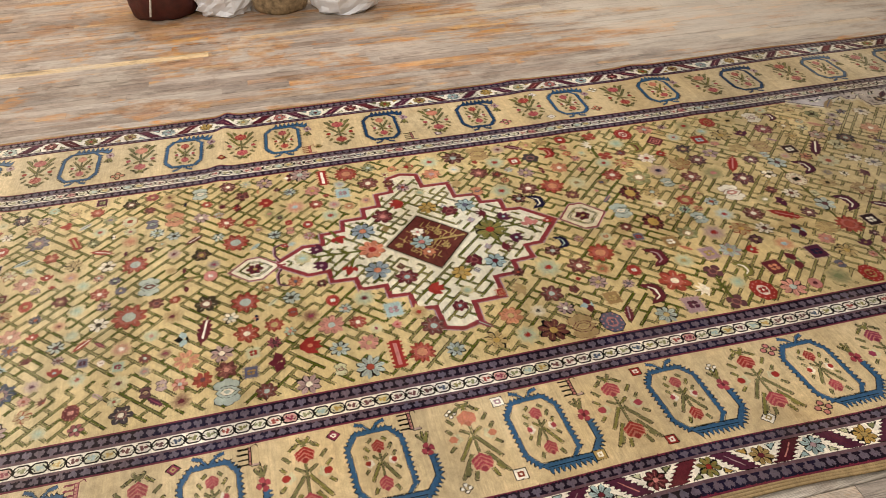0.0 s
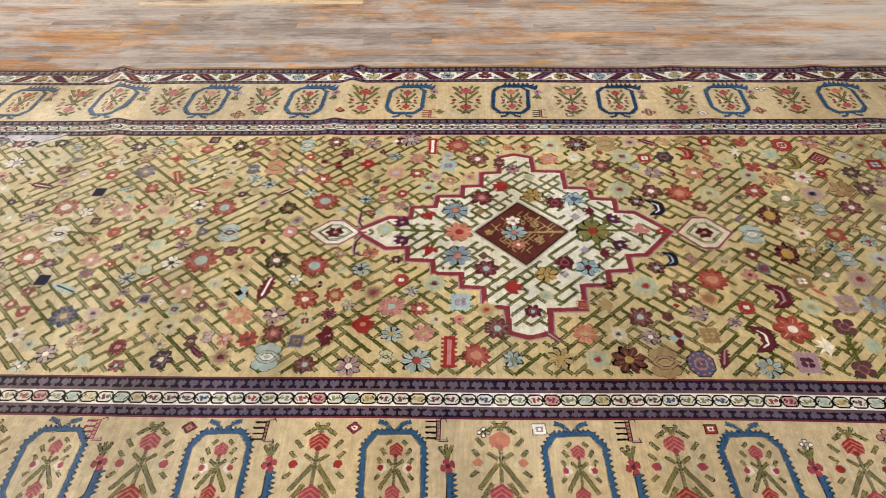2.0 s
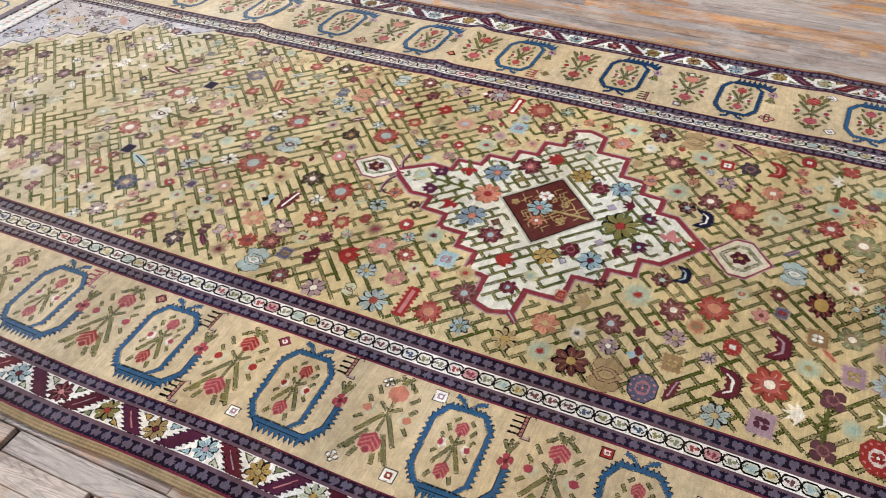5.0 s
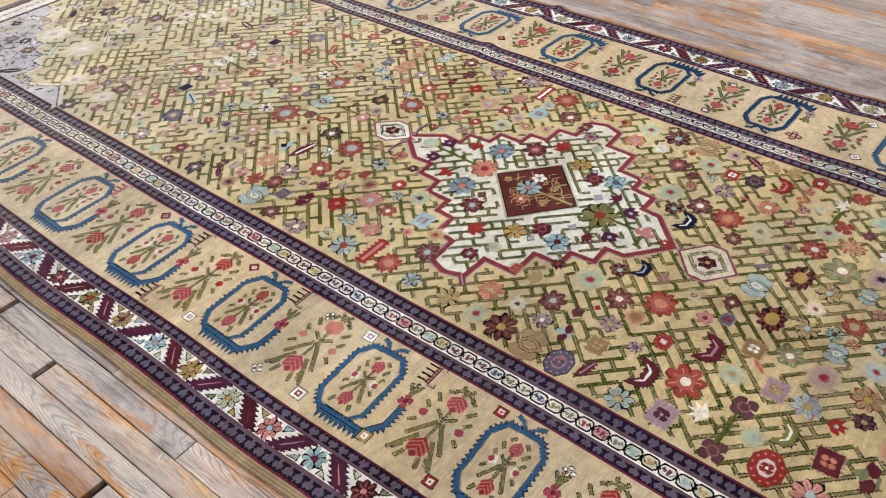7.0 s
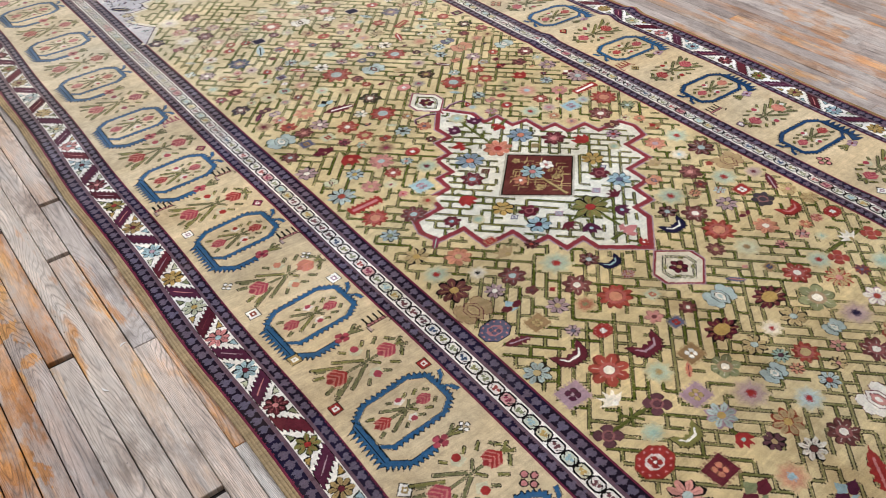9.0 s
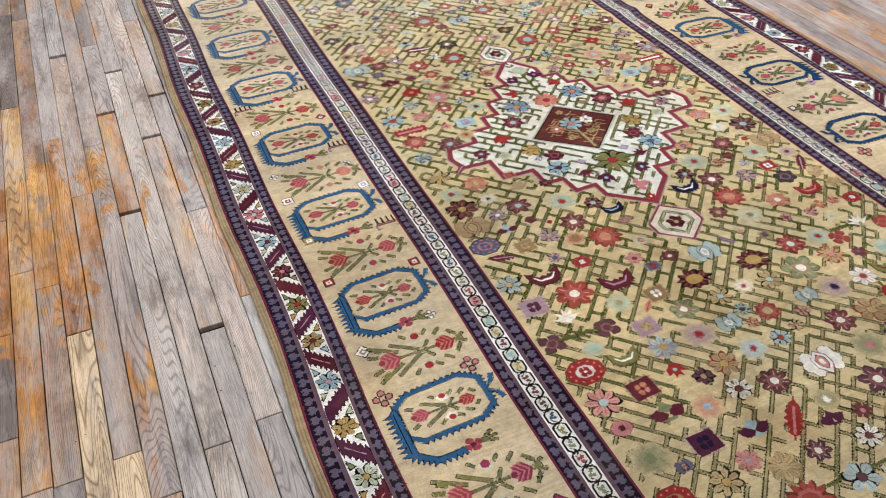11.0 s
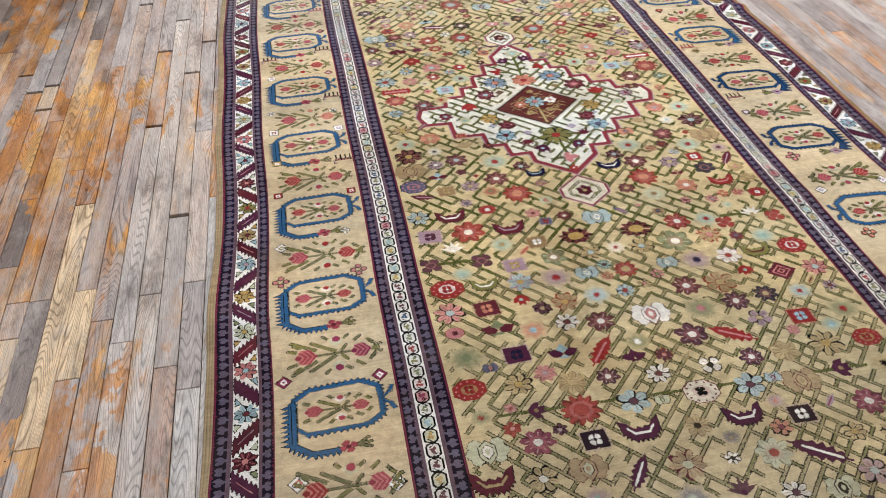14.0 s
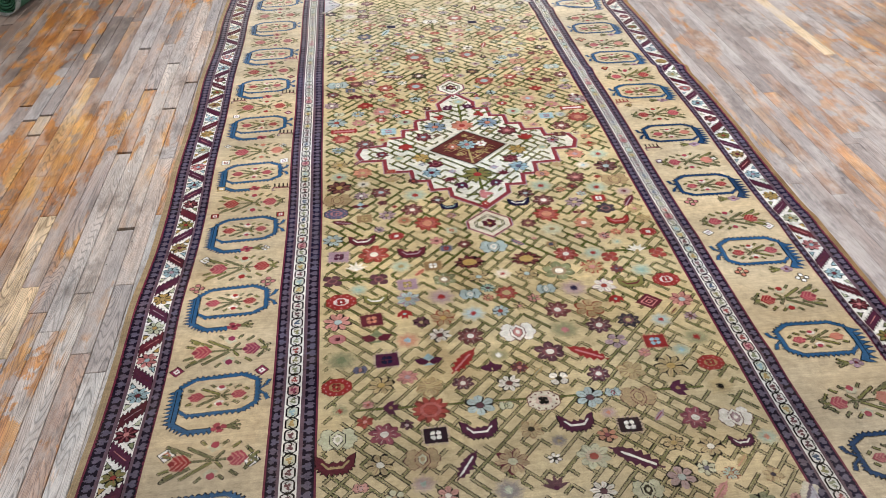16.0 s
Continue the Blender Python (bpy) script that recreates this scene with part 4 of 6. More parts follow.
def lily(x, y, r, dye, second, turn):
    w = begin(x, y, r, turn)
    lv = here["level"]
    dye = worn(dye)
    for a in (-75, -38, 0, 38, 75):
        c, s = math.cos(radians(a)), math.sin(radians(a))
        w.shape([(-r * 0.3, 0), (r * 0.35 * c + 0.2 * r * s, r * 0.35 * s - 0.2 * r * c), (r * c, r * s), (r * 0.35 * c - 0.2 * r * s, r * 0.35 * s + 0.2 * r * c)], dye, lv + 1)
    w.ring(-r * 0.1, 0, r * 0.2, second, lv + 2, 6)
    w.link("lily", here["root"])


def palm(x, y, r, dye, core):
    """Palmette: a pointed outlined body in rings with side leaves."""
    w = begin(x, y, r)
    lv = here["level"]
    line = "wine" if dye in ("ivory", "brown") else "black"
    dye, core = worn(dye), worn(core)
    for s in (-1, 1):
        for du, dv, q in ((0.62, 0.42, 0.42), (0.85, -0.05, 0.36), (0.6, -0.45, 0.36)):
            w.ring(s * r * du, r * dv, r * q + 0.0013, line, lv, 7)
            w.ring(s * r * du, r * dv, r * q, dye, lv + 1, 7)
    for f, c in ((0.80, line), (0.74, dye), (0.5, line), (0.44, core), (0.22, dye)):
        w.shape([(0, r * 0.95 * f), (r * 0.62 * f, r * 0.4 * f), (r * 0.62 * f, -r * 0.4 * f), (0, -r * 1.1 * f), (-r * 0.62 * f, -r * 0.4 * f), (-r * 0.62 * f, r * 0.4 * f)], c, lv + 2)
        lv += 1
    w.link("palmette", here["root"])


def eye(x, y, r, dye, core):
    w = begin(x, y, r)
    petals(w, 0, 0, r, dye, core, 11, "black", here["level"], 0, 0.3, 0.72, 0.5)
    w.link("sunflower", here["root"])


def moth(x, y, r, dye, core):
    """Blossom with two spread wings."""
    w = begin(x, y, r)
    lv = here["level"]
    for s in (-1, 1):
        w.shape([(0, -r * 0.1), (s * r * 0.45, r * 0.3), (s * r, 0.12 * r), (s * r * 0.7, -r * 0.35), (s * r * 0.2, -r * 0.4)], dye, lv + 1)
    w.shape([(-r * 0.42, r * 0.22), (0, r * 0.72), (r * 0.42, r * 0.22), (0, -r * 0.05)], core, lv + 2)
    w.shape([(-r * 0.4, -r * 0.5), (r * 0.4, -r * 0.5), (r * 0.15, -r * 0.3), (-r * 0.15, -r * 0.3)], core, lv + 2)
    w.link("winged_blossom", here["root"])


def comb(x, y, r, dye, core, turn):
    w = begin(x, y, r * 0.8, turn)
    lv = here["level"]
    w.box(-r, -r * 0.26, r, r * 0.26, dye, lv + 1)
    w.box(-r * 0.8, -r * 0.10, r * 0.8, r * 0.10, core, lv + 2)
    for k in range(7):
        f = -r + 2 * r * (k + 0.2) / 7
        for s in (-1, 1):
            w.box(f, s * r * 0.32 - 0.003, f + r * 0.14, s * r * 0.32 + 0.003, dye, lv)
    w.link("serrated_bar", here["root"])


# ---- stepped ivory medallion ----
MID = 0.046
STEPS = [(0.400, 0.043), (0.308, 0.047), (0.303, 0.102), (0.232, 0.104), (0.228, 0.160), (0.176, 0.162), (0.174, 0.236), (0.120, 0.242), (0.116, 0.310), (0.061, 0.312), (0.066, 0.378), (0.006, 0.462)]
STEPS_S = [(0.400, -0.043), (0.315, -0.047), (0.313, -0.136), (0.222, -0.138), (0.218, -0.210), (0.164, -0.212), (0.158, -0.276), (0.096, -0.274), (0.092, -0.330), (0.006, -0.410)]
half = STEPS_S[::-1] + [(0.414, 0.004)] + STEPS
outline = half + [(-a, b) for a, b in STEPS[-2::-1] + [(0.414, 0.004)] + STEPS_S[:-1]]


def grown(pts, d):
    """The outline moved outwards by d."""
    out = []
    n = len(pts)
    for k in range(n):
        a, b, c = Vector(pts[k - 1]), Vector(pts[k]), Vector(pts[(k + 1) % n])
        e, f = (b - a).normalized(), (c - b).normalized()
        na, nb = Vector((e.y, -e.x)), Vector((f.y, -f.x))
        m = na + nb
        out.append(tuple(b + m * (d / max(0.35, 1 + na.dot(nb)))))
    return out


def medallion():
    w = Weave(0.0, MID, knot=0.0025)
    w.shape(grown(outline, 0.0185), "mauve", 2)
    w.shape(grown(outline, 0.0145), "rust", 3)
    w.shape(grown(outline, 0.0132), "crimson", 4)
    w.shape(outline, "milk", 6)
    root = w.link("medallion", rug, "stepped ivory medallion with a red outline")
    d = Weave(0.0, MID)
    dia = [(0.003, 0.130), (-0.144, -0.006), (0.006, -0.130), (0.146, 0.004)]
    for f, c, lv in ((1.09, blend("sagepale", "mauve", 0.4), 8), (1.03, "ink", 9), (0.99, "cocoa", 10)):
        d.shape([(a * f, b * f) for a, b in dia], c, lv)
    for k in range(110):
        u, v = random.uniform(-0.11, 0.11), random.uniform(-0.1, 0.1)
        if abs(u) / 0.13 + abs(v) / 0.115 < 0.86:
            s = random.choice((-1, 1))
            d.bar(u, v, u + 0.020, v + s * 0.017, 0.0016, "tan", 11)
            d.bar(u, v, u - 0.012, v + s * 0.010, 0.0016, "tan", 11)
    d.bar(0.0, 0.0, 0.004, -0.118, 0.0035, "tan", 12, "olive")
    petals(d, 0.0, 0.022, 0.036, "sky", "pink", 8, "black", 13, 0, 0.3)
    petals(d, 0.056, 0.022, 0.022, "ivory", "pink", 6, None, 13)
    petals(d, -0.056, 0.012, 0.022, "coral", "ivory", 6, None, 13)
    for u, v in ((0.036, -0.040), (-0.034, -0.046), (0.0, 0.092)):
        petals(d, u, v, 0.013, "tan", "brown", 5, None, 13)
    d.link("brown_lozenge", root)
    return root


here["root"] = field
med = medallion()


def end_diamond(x, y, u, v, inner="field"):
    w = Weave(x, y)
    rows = ((1.0, "mauve", 3), (0.95, "crimson", 4), (0.87, "cream" if inner == "field" else "milk", 5))
    def hexagon(f):
        e = 0.24 * v if f > 0.7 else 0.24 * v * f
        return [(0, v * f), (u * f, e), (u * f, -e), (0, -v * f), (-u * f, -e), (-u * f, e)]
    for f, c, lv in rows:
        w.shape(hexagon(f), c, lv)
    w.loop(hexagon(0.64), "ink", 7)
    w.loop(hexagon(0.58), "moss", 7)
    w.loop(hexagon(0.52), "ink", 7)
    petals(w, 0, 0, 0.025, "wine", "tan", 6, "black", 12, 30)
    for q in (-1, 1):
        for e in (-1, 1):
            w.bar(q * u * 0.30, e * v * 0.30, q * u * 0.42, e * v * 0.18, 0.0026, "olive", 11, "ink")
    w.link("hexagon_pendant", field)
    TAKEN.append((x, y, 0.075))


link = Weave(0.0, 0.5)
link.bar(0.0, -0.012, 0.0, 0.012, 0.0035, "crimson", 6)
for q in (-1, 1):
    # curled brackets beside the upper pendant
    for a, b, c, d in ((0.02, 0.0, 0.05, 0.014), (0.05, 0.014, 0.095, 0.012), (0.095, 0.012, 0.108, -0.012), (0.108, -0.012, 0.092, -0.030), (0.092, -0.030, 0.078, -0.022)):
        link.bar(q * a, b, q * c, d, 0.0028, "plum", 4)
        link.bar(q * a, b + 0.005, q * c, d + 0.005, 0.0022, "mauve", 3)
link.link("bracket", field)
end_diamond(0.0, 0.578, 0.060, 0.082, "ivory")
end_diamond(0.002, -0.468, 0.078, 0.084)

here.update(root=med, dx=0.0, dy=MID, level=11)
blot(0.015, 0.389, 0.027, "teal", "sky")
heart(0.048, 0.342, 0.029, "plum", "mauve", 60)
heart(-0.038, 0.338, 0.029, "plum", "mauve", 120)
ros(0.002, 0.177, 0.044, "coral", "red", 8)
ros(0.107, 0.189, 0.043, "denim", "coral", 8, "ink")
ros(-0.106, 0.180, 0.043, "denim", "coral", 8, "ink")
tulip(0.085, 0.269, 0.029, "red", "sage", 200)
tulip(-0.080, 0.258, 0.028, "red", "sage", 160)
ros(0.174, 0.111, 0.037, "wine", "pink", 7)
ros(-0.161, 0.103, 0.034, "wine", "sky", 7)
heart(0.235, 0.052, 0.033, "red", "red", 90)
heart(-0.237, 0.035, 0.032, "red", "red", 270)
ros(0.334, 0.011, 0.025, "mauve", "red", 7)
ros(-0.329, -0.011, 0.024, "wine", "sky", 7)
ros(0.187, -0.042, 0.034, "gold", "tan", 7, "black")
ros(-0.184, -0.055, 0.032, "gold", "tan", 7, "black")
ros(0.147, -0.107, 0.029, "wine", "wine", 6)
ros(-0.135, -0.109, 0.028, "wine", "wine", 6)
ros(0.168, -0.164, 0.035, "sky", "slate", 8, "black")
ros(-0.156, -0.168, 0.035, "sky", "wine", 8, "black")
ros(0.008, -0.202, 0.052, "olive", "red", 9, "black")
lily(0.104, -0.210, 0.031, "wine", "wine", 90)
lily(-0.096, -0.216, 0.031, "wine", "wine", 270)
heart(0.066, -0.266, 0.029, "plum", "sky", 300)
heart(-0.057, -0.268, 0.029, "plum", "sky", 240)
tulip(0.013, -0.335, 0.033, "pink", "sage", 0)
heart(0.007, -0.395, 0.019, "red", "ivory", 0)
blot(0.285, -0.038, 0.018, "teal", "teal")
blot(-0.268, -0.049, 0.019, "teal", "teal")
lozenge(0.101, 0.117, 0.017, "brown", "sage")
lozenge(-0.106, 0.110, 0.018, "wine", "sage")
lozenge(-0.185, -0.104, 0.014, "slate", "ivory")
lozenge(0.178, -0.092, 0.014, "slate", "ivory")
lozenge(0.077, -0.160, 0.018, "mauve", "sky")
lozenge(-0.079, -0.169, 0.017, "mauve", "sky")
for x0, y0, x1, y1, wide in ((0.008, -0.202, 0.104, -0.210, 0.0030), (0.008, -0.202, -0.096, -0.216, 0.0030), (0.008, -0.202, 0.066, -0.268, 0.0030), (0.008, -0.202, -0.056, -0.270, 0.0030), (0.010, -0.220, 0.012, -0.330, 0.0034),
                             (0.012, 0.380, 0.003, 0.200, 0.0034), (0.008, 0.290, 0.040, 0.330, 0.0024), (0.008, 0.290, -0.030, 0.330, 0.0024), (0.006, 0.250, 0.036, 0.280, 0.0024), (0.006, 0.250, -0.030, 0.280, 0.0024),
                             (0.235, 0.052, 0.190, 0.030, 0.0030), (-0.237, 0.035, -0.190, 0.020, 0.0030), (0.147, -0.107, 0.190, -0.060, 0.0026), (-0.135, -0.109, -0.180, -0.066, 0.0026)):
    w = Weave(0.0, MID)
    w.bar(x0, y0, x1, y1, wide, "moss", 9, "ink")
    w.link("stem", med)
here.update(root=field, dx=0.0, dy=0.0, level=4)
ros(-0.004, 2.093, 0.038, "navy", "mauve", 6)
blot(-0.254, 2.089, 0.06, "ivory", "mauve")
ros(0.003, 1.95, 0.034, "mauve", "ivory", 8)
blot(-0.077, 1.887, 0.03, "ivory", "plum")
blot(-0.263, 1.883, 0.064, "ivory", "ivory")
ros(0.07, 1.88, 0.031, "plum", "mauve", 7)
blot(-0.168, 1.816, 0.032, "mauve", "plum")
blot(0.16, 1.803, 0.037, "ivory", "plum")
blot(0.407, 1.779, 0.03, "mauve", "ivory")
palm(0.216, 1.736, 0.029, "ivory", "mauve")
ros(0.497, 1.722, 0.024, "wine", "mauve", 6)
blot(-0.413, 1.698, 0.043, "ivory", "mauve")
ros(-0.324, 1.693, 0.036, "plum", "mauve", 6)
ros(0.296, 1.685, 0.027, "coral", "wine", 7)
ros(0.377, 1.679, 0.032, "ivory", "mauve", 8)
ros(0.498, 1.674, 0.02, "navy", "mauve", 6)
blot(0.223, 1.647, 0.026, "ivory", "ivory")
blot(0.113, 1.639, 0.022, "mauve", "wine")
blot(0.315, 1.599, 0.025, "ivory", "wine")
ros(0.15, 1.587, 0.016, "navy", "mauve", 6)
ros(0.502, 1.575, 0.026, "aubergine", "ivory", 6)
blot(-0.076, 1.564, 0.026, "teal", "ivory")
ros(-0.522, 1.562, 0.031, "navy", "ivory", 6)
blot(0.068, 1.557, 0.027, "teal", "ivory")
blot(0.394, 1.543, 0.033, "sagepale", "sage")
leaf(0.239, 1.529, 0.043, "wine", "ivory", 75)
blot(-0.424, 1.511, 0.039, "ivory", "mauve")
ros(-0.354, 1.503, 0.032, "plum", "mauve", 6)
ros(0.33, 1.497, 0.026, "wine", "mauve", 5)
ros(0.147, 1.497, 0.018, "wine", "mauve", 6)
blot(-0.336, 1.425, 0.027, "pink", "ivory")
blot(0.306, 1.424, 0.023, "mauve", "ivory")
ros(-0.118, 1.415, 0.038, "red", "ivory", 10)
ros(0.122, 1.408, 0.042, "red", "ivory", 9)
heart(0.363, 1.389, 0.018, "red", "ivory", 90)
heart(-0.395, 1.38, 0.014, "red", "ivory", 270)
palm(-0.01, 1.375, 0.034, "ivory", "black")
heart(0.415, 1.359, 0.013, "red", "tan", 0)
panel(0.204, 1.336, 0.023, "navy", "navy")
ros(0.097, 1.336, 0.025, "ivory", "ivory", 5)
panel(-0.215, 1.334, 0.022, "navy", "navy")
octa(0.301, 1.332, 0.024, "red", "ivory")
ros(0.383, 1.332, 0.021, "ivory", "mauve", 6)
octa(-0.338, 1.332, 0.02, "red", "ivory")
ros(-0.423, 1.311, 0.026, "ivory", "wine", 9)
ros(0.477, 1.301, 0.03, "navy", "ivory", 8)
leaf(0.221, 1.258, 0.028, "sky", "black", 120)
leaf(-0.25, 1.257, 0.044, "sky", "black", 65)
ros(-0.528, 1.255, 0.021, "sky", "ivory", 4, "black")
ros(0.11, 1.236, 0.034, "pink", "ivory", 8)
ros(-0.129, 1.235, 0.03, "pink", "ivory", 8)
ros(0.321, 1.23, 0.037, "slate", "tan", 8)
ros(0.451, 1.228, 0.025, "mauve", "tan", 7)
ros(-0.356, 1.219, 0.039, "deep", "tan", 9)
octa(-0.003, 1.216, 0.023, "red", "tan")
ros(-0.487, 1.209, 0.029, "mauve", "ivory", 8, "black")
ros(0.225, 1.178, 0.025, "red", "coral", 6)
heart(0.125, 1.178, 0.021, "red", "ivory", 0)
heart(-0.146, 1.177, 0.019, "red", "ivory", 20)
lily(-0.248, 1.176, 0.024, "wine", "wine", 30)
heart(0.071, 1.157, 0.012, "red", "red", 0)
tulip(0.399, 1.152, 0.026, "red", "sage", 90)
comb(0.29, 1.117, 0.037, "red", "tan", 20)
blot(-0.118, 1.113, 0.021, "coral", "wine")
lily(-0.409, 1.113, 0.02, "wine", "red", 60)
blot(-0.511, 1.109, 0.02, "teal", "teal")
blot(0.105, 1.108, 0.026, "coral", "mauve")
heart(-0.307, 1.1, 0.022, "red", "sky", 0)
blot(-0.062, 1.073, 0.025, "teal", "teal")
blot(0.053, 1.068, 0.024, "teal", "teal")
ros(0.457, 1.065, 0.025, "red", "pink", 8)
blot(0.334, 1.046, 0.026, "teal", "red")
octa(-0.462, 1.043, 0.025, "wine", "pink")
leaf(-0.214, 1.041, 0.03, "red", "ivory", 135)
blot(-0.347, 1.04, 0.024, "teal", "red")
leaf(0.213, 1.026, 0.036, "red", "ivory", 70)
ros(-0.001, 1.018, 0.028, "red", "ivory", 7)
ros(-0.141, 1.008, 0.028, "ivory", "black", 7)
ros(0.135, 1.007, 0.028, "ivory", "black", 6)
moth(0.293, 1.002, 0.014, "ivory", "black")
octa(-0.301, 0.988, 0.012, "ivory", "mauve")
ros(0.479, 0.959, 0.029, "black", "ivory", 6)
octa(0.374, 0.957, 0.03, "sagepale", "red")
blot(0.253, 0.949, 0.027, "coral", "coral")
blot(-0.259, 0.94, 0.028, "pink", "ivory")
blot(-0.389, 0.938, 0.03, "sagepale", "wine")
ros(-0.129, 0.929, 0.05, "red", "sky", 9)
ros(0.121, 0.926, 0.042, "red", "sky", 10)
ros(-0.501, 0.924, 0.03, "navy", "ivory", 6)
palm(-0.003, 0.881, 0.037, "sky", "wine")
blot(0.491, 0.836, 0.024, "brown", "wine")
blot(0.059, 0.821, 0.018, "brown", "tan")
ros(0.247, 0.816, 0.023, "sky", "black", 6, "black")
palm(0.346, 0.815, 0.037, "coral", "tan")
blot(0.146, 0.814, 0.024, "mauve", "wine")
blot(-0.158, 0.812, 0.03, "brown", "wine")
moth(-0.263, 0.785, 0.031, "sky", "black")
blot(-0.492, 0.784, 0.028, "wine", "wine")
moth(0.048, 0.783, 0.013, "wine", "wine")
moth(0.428, 0.783, 0.012, "navy", "navy")
moth(-0.045, 0.776, 0.014, "wine", "wine")
ros(-0.348, 0.775, 0.036, "coral", "tan", 8, "tan")
leaf(0.209, 0.752, 0.032, "wine", "ivory", 130)
palm(0.484, 0.734, 0.032, "sky", "ivory")
ros(0.331, 0.732, 0.029, "mauve", "ivory", 8, "black")
ros(0.117, 0.732, 0.031, "black", "gold", 6)
leaf(-0.238, 0.726, 0.053, "wine", "ivory", 170)
ros(-0.128, 0.721, 0.036, "black", "ivory", 6)
ros(0.409, 0.712, 0.02, "red", "ivory", 6)
octa(0.002, 0.707, 0.025, "pink", "ivory")
ros(-0.347, 0.684, 0.032, "mauve", "ivory", 8, "black")
ros(0.201, 0.68, 0.021, "sky", "ivory", 6)
palm(-0.491, 0.675, 0.04, "sky", "ivory")
ros(-0.412, 0.674, 0.03, "wine", "pink", 7)
panel(0.38, 0.662, 0.012, "wine", "wine")
ros(-0.209, 0.656, 0.023, "ivory", "sky", 6)
ros(0.277, 0.652, 0.031, "red", "ivory", 7)
ros(0.504, 0.64, 0.031, "wine", "ivory", 8)
ros(0.156, 0.628, 0.044, "red", "sky", 10)
ros(-0.286, 0.617, 0.036, "red", "ivory", 7)
moth(0.36, 0.615, 0.025, "wine", "red")
ros(-0.151, 0.614, 0.042, "red", "sky", 9)
ros(0.429, 0.595, 0.027, "wine", "plum", 5)
ros(-0.515, 0.58, 0.027, "wine", "sky", 7)
ros(0.506, 0.579, 0.022, "sagepale", "sky", 7)
ros(0.259, 0.579, 0.025, "red", "tan", 10)
moth(-0.419, 0.545, 0.038, "wine", "wine")
ros(-0.27, 0.542, 0.027, "red", "tan", 9)
heart(0.365, 0.519, 0.032, "red", "coral", 90)
ros(0.495, 0.516, 0.032, "mauve", "tan", 8)
ros(0.166, 0.507, 0.023, "sky", "navy", 8, "black")
ros(-0.164, 0.486, 0.027, "sky", "black", 7, "black")
heart(0.098, 0.48, 0.015, "red", "sky", 0)
heart(0.439, 0.477, 0.014, "wine", "sky", 180)
ros(-0.52, 0.477, 0.033, "mauve", "ivory", 8)
blot(0.1, 0.459, 0.014, "sky", "sky")
heart(-0.379, 0.458, 0.038, "red", "coral", 270)
octa(0.223, 0.457, 0.015, "red", "coral")
ros(0.412, 0.436, 0.023, "sky", "slate", 8, "black")
moth(0.508, 0.431, 0.026, "wine", "ivory")
blot(0.312, 0.427, 0.036, "pink", "sky")
octa(0.196, 0.398, 0.02, "red", "ivory")
ros(-0.313, 0.392, 0.039, "pink", "sky", 9)
ros(0.518, 0.39, 0.041, "mauve", "sky", 10, "black")
ros(-0.412, 0.385, 0.028, "sky", "gold", 8, "black")
octa(-0.209, 0.374, 0.024, "red", "ivory")
ros(0.398, 0.359, 0.03, "pink", "gold", 8)
ros(0.31, 0.358, 0.026, "red", "ivory", 8)
ros(-0.32, 0.321, 0.026, "red", "ivory", 8)
blot(0.229, 0.32, 0.033, "teal", "red")
ros(-0.5, 0.319, 0.04, "sky", "red", 10, "black")
comb(0.475, 0.315, 0.05, "red", "ivory", 0)
ros(-0.41, 0.306, 0.029, "pink", "tan", 8)
blot(-0.222, 0.287, 0.034, "teal", "wine")
panel(0.355, 0.261, 0.028, "sky", "mauve")
comb(-0.471, 0.243, 0.052, "red", "pink", 0)
ros(0.479, 0.231, 0.044, "red", "coral", 12)
heart(-0.358, 0.22, 0.018, "pink", "red", 270)
panel(-0.294, 0.217, 0.029, "sky", "mauve")
ros(-0.481, 0.179, 0.037, "red", "coral", 12)
ros(0.395, 0.167, 0.038, "wine", "ivory", 7)
ros(0.5, 0.148, 0.028, "sage", "sky", 8, "black")
ros(-0.39, 0.126, 0.036, "wine", "sky", 8)
ros(-0.494, 0.092, 0.026, "sky", "sage", 8, "black")
moth(0.469, 0.006, 0.031, "brown", "red")
ros(-0.49, -0.02, 0.034, "tan", "gold", 8, "black")
ros(0.395, -0.06, 0.034, "coral", "mauve", 8)
blot(0.481, -0.073, 0.036, "teal", "red")
ros(-0.407, -0.087, 0.035, "coral", "tan", 8)
blot(-0.493, -0.105, 0.033, "teal", "red")
lily(0.309, -0.134, 0.037, "brown", "tan", 80)
blot(0.404, -0.145, 0.025, "ivory", "sky")
lily(-0.302, -0.157, 0.04, "brown", "tan", 100)
ros(0.486, -0.163, 0.042, "wine", "sky", 8, "black")
blot(-0.408, -0.166, 0.024, "ivory", "black")
ros(-0.495, -0.178, 0.043, "wine", "gold", 8, "black")
ros(0.357, -0.223, 0.035, "wine", "pink", 7)
ros(-0.348, -0.228, 0.035, "wine", "sky", 7)
ros(0.435, -0.231, 0.012, "red", "red", 5)
ros(-0.419, -0.242, 0.026, "mauve", "ivory", 8, "black")
palm(0.492, -0.257, 0.042, "brown", "tan")
palm(-0.503, -0.26, 0.043, "brown", "tan")
blot(0.22, -0.263, 0.04, "teal", "red")
blot(-0.229, -0.263, 0.041, "teal", "red")
ros(0.33, -0.281, 0.02, "wine", "red", 5)
ros(-0.347, -0.297, 0.017, "wine", "plum", 5)
blot(0.413, -0.3, 0.038, "teal", "red")
ros(0.157, -0.303, 0.027, "wine", "sky", 6, "black")
ros(-0.154, -0.305, 0.027, "wine", "sky", 6, "black")
moth(-0.423, -0.306, 0.031, "wine", "sky")
blot(0.502, -0.338, 0.028, "mauve", "wine")
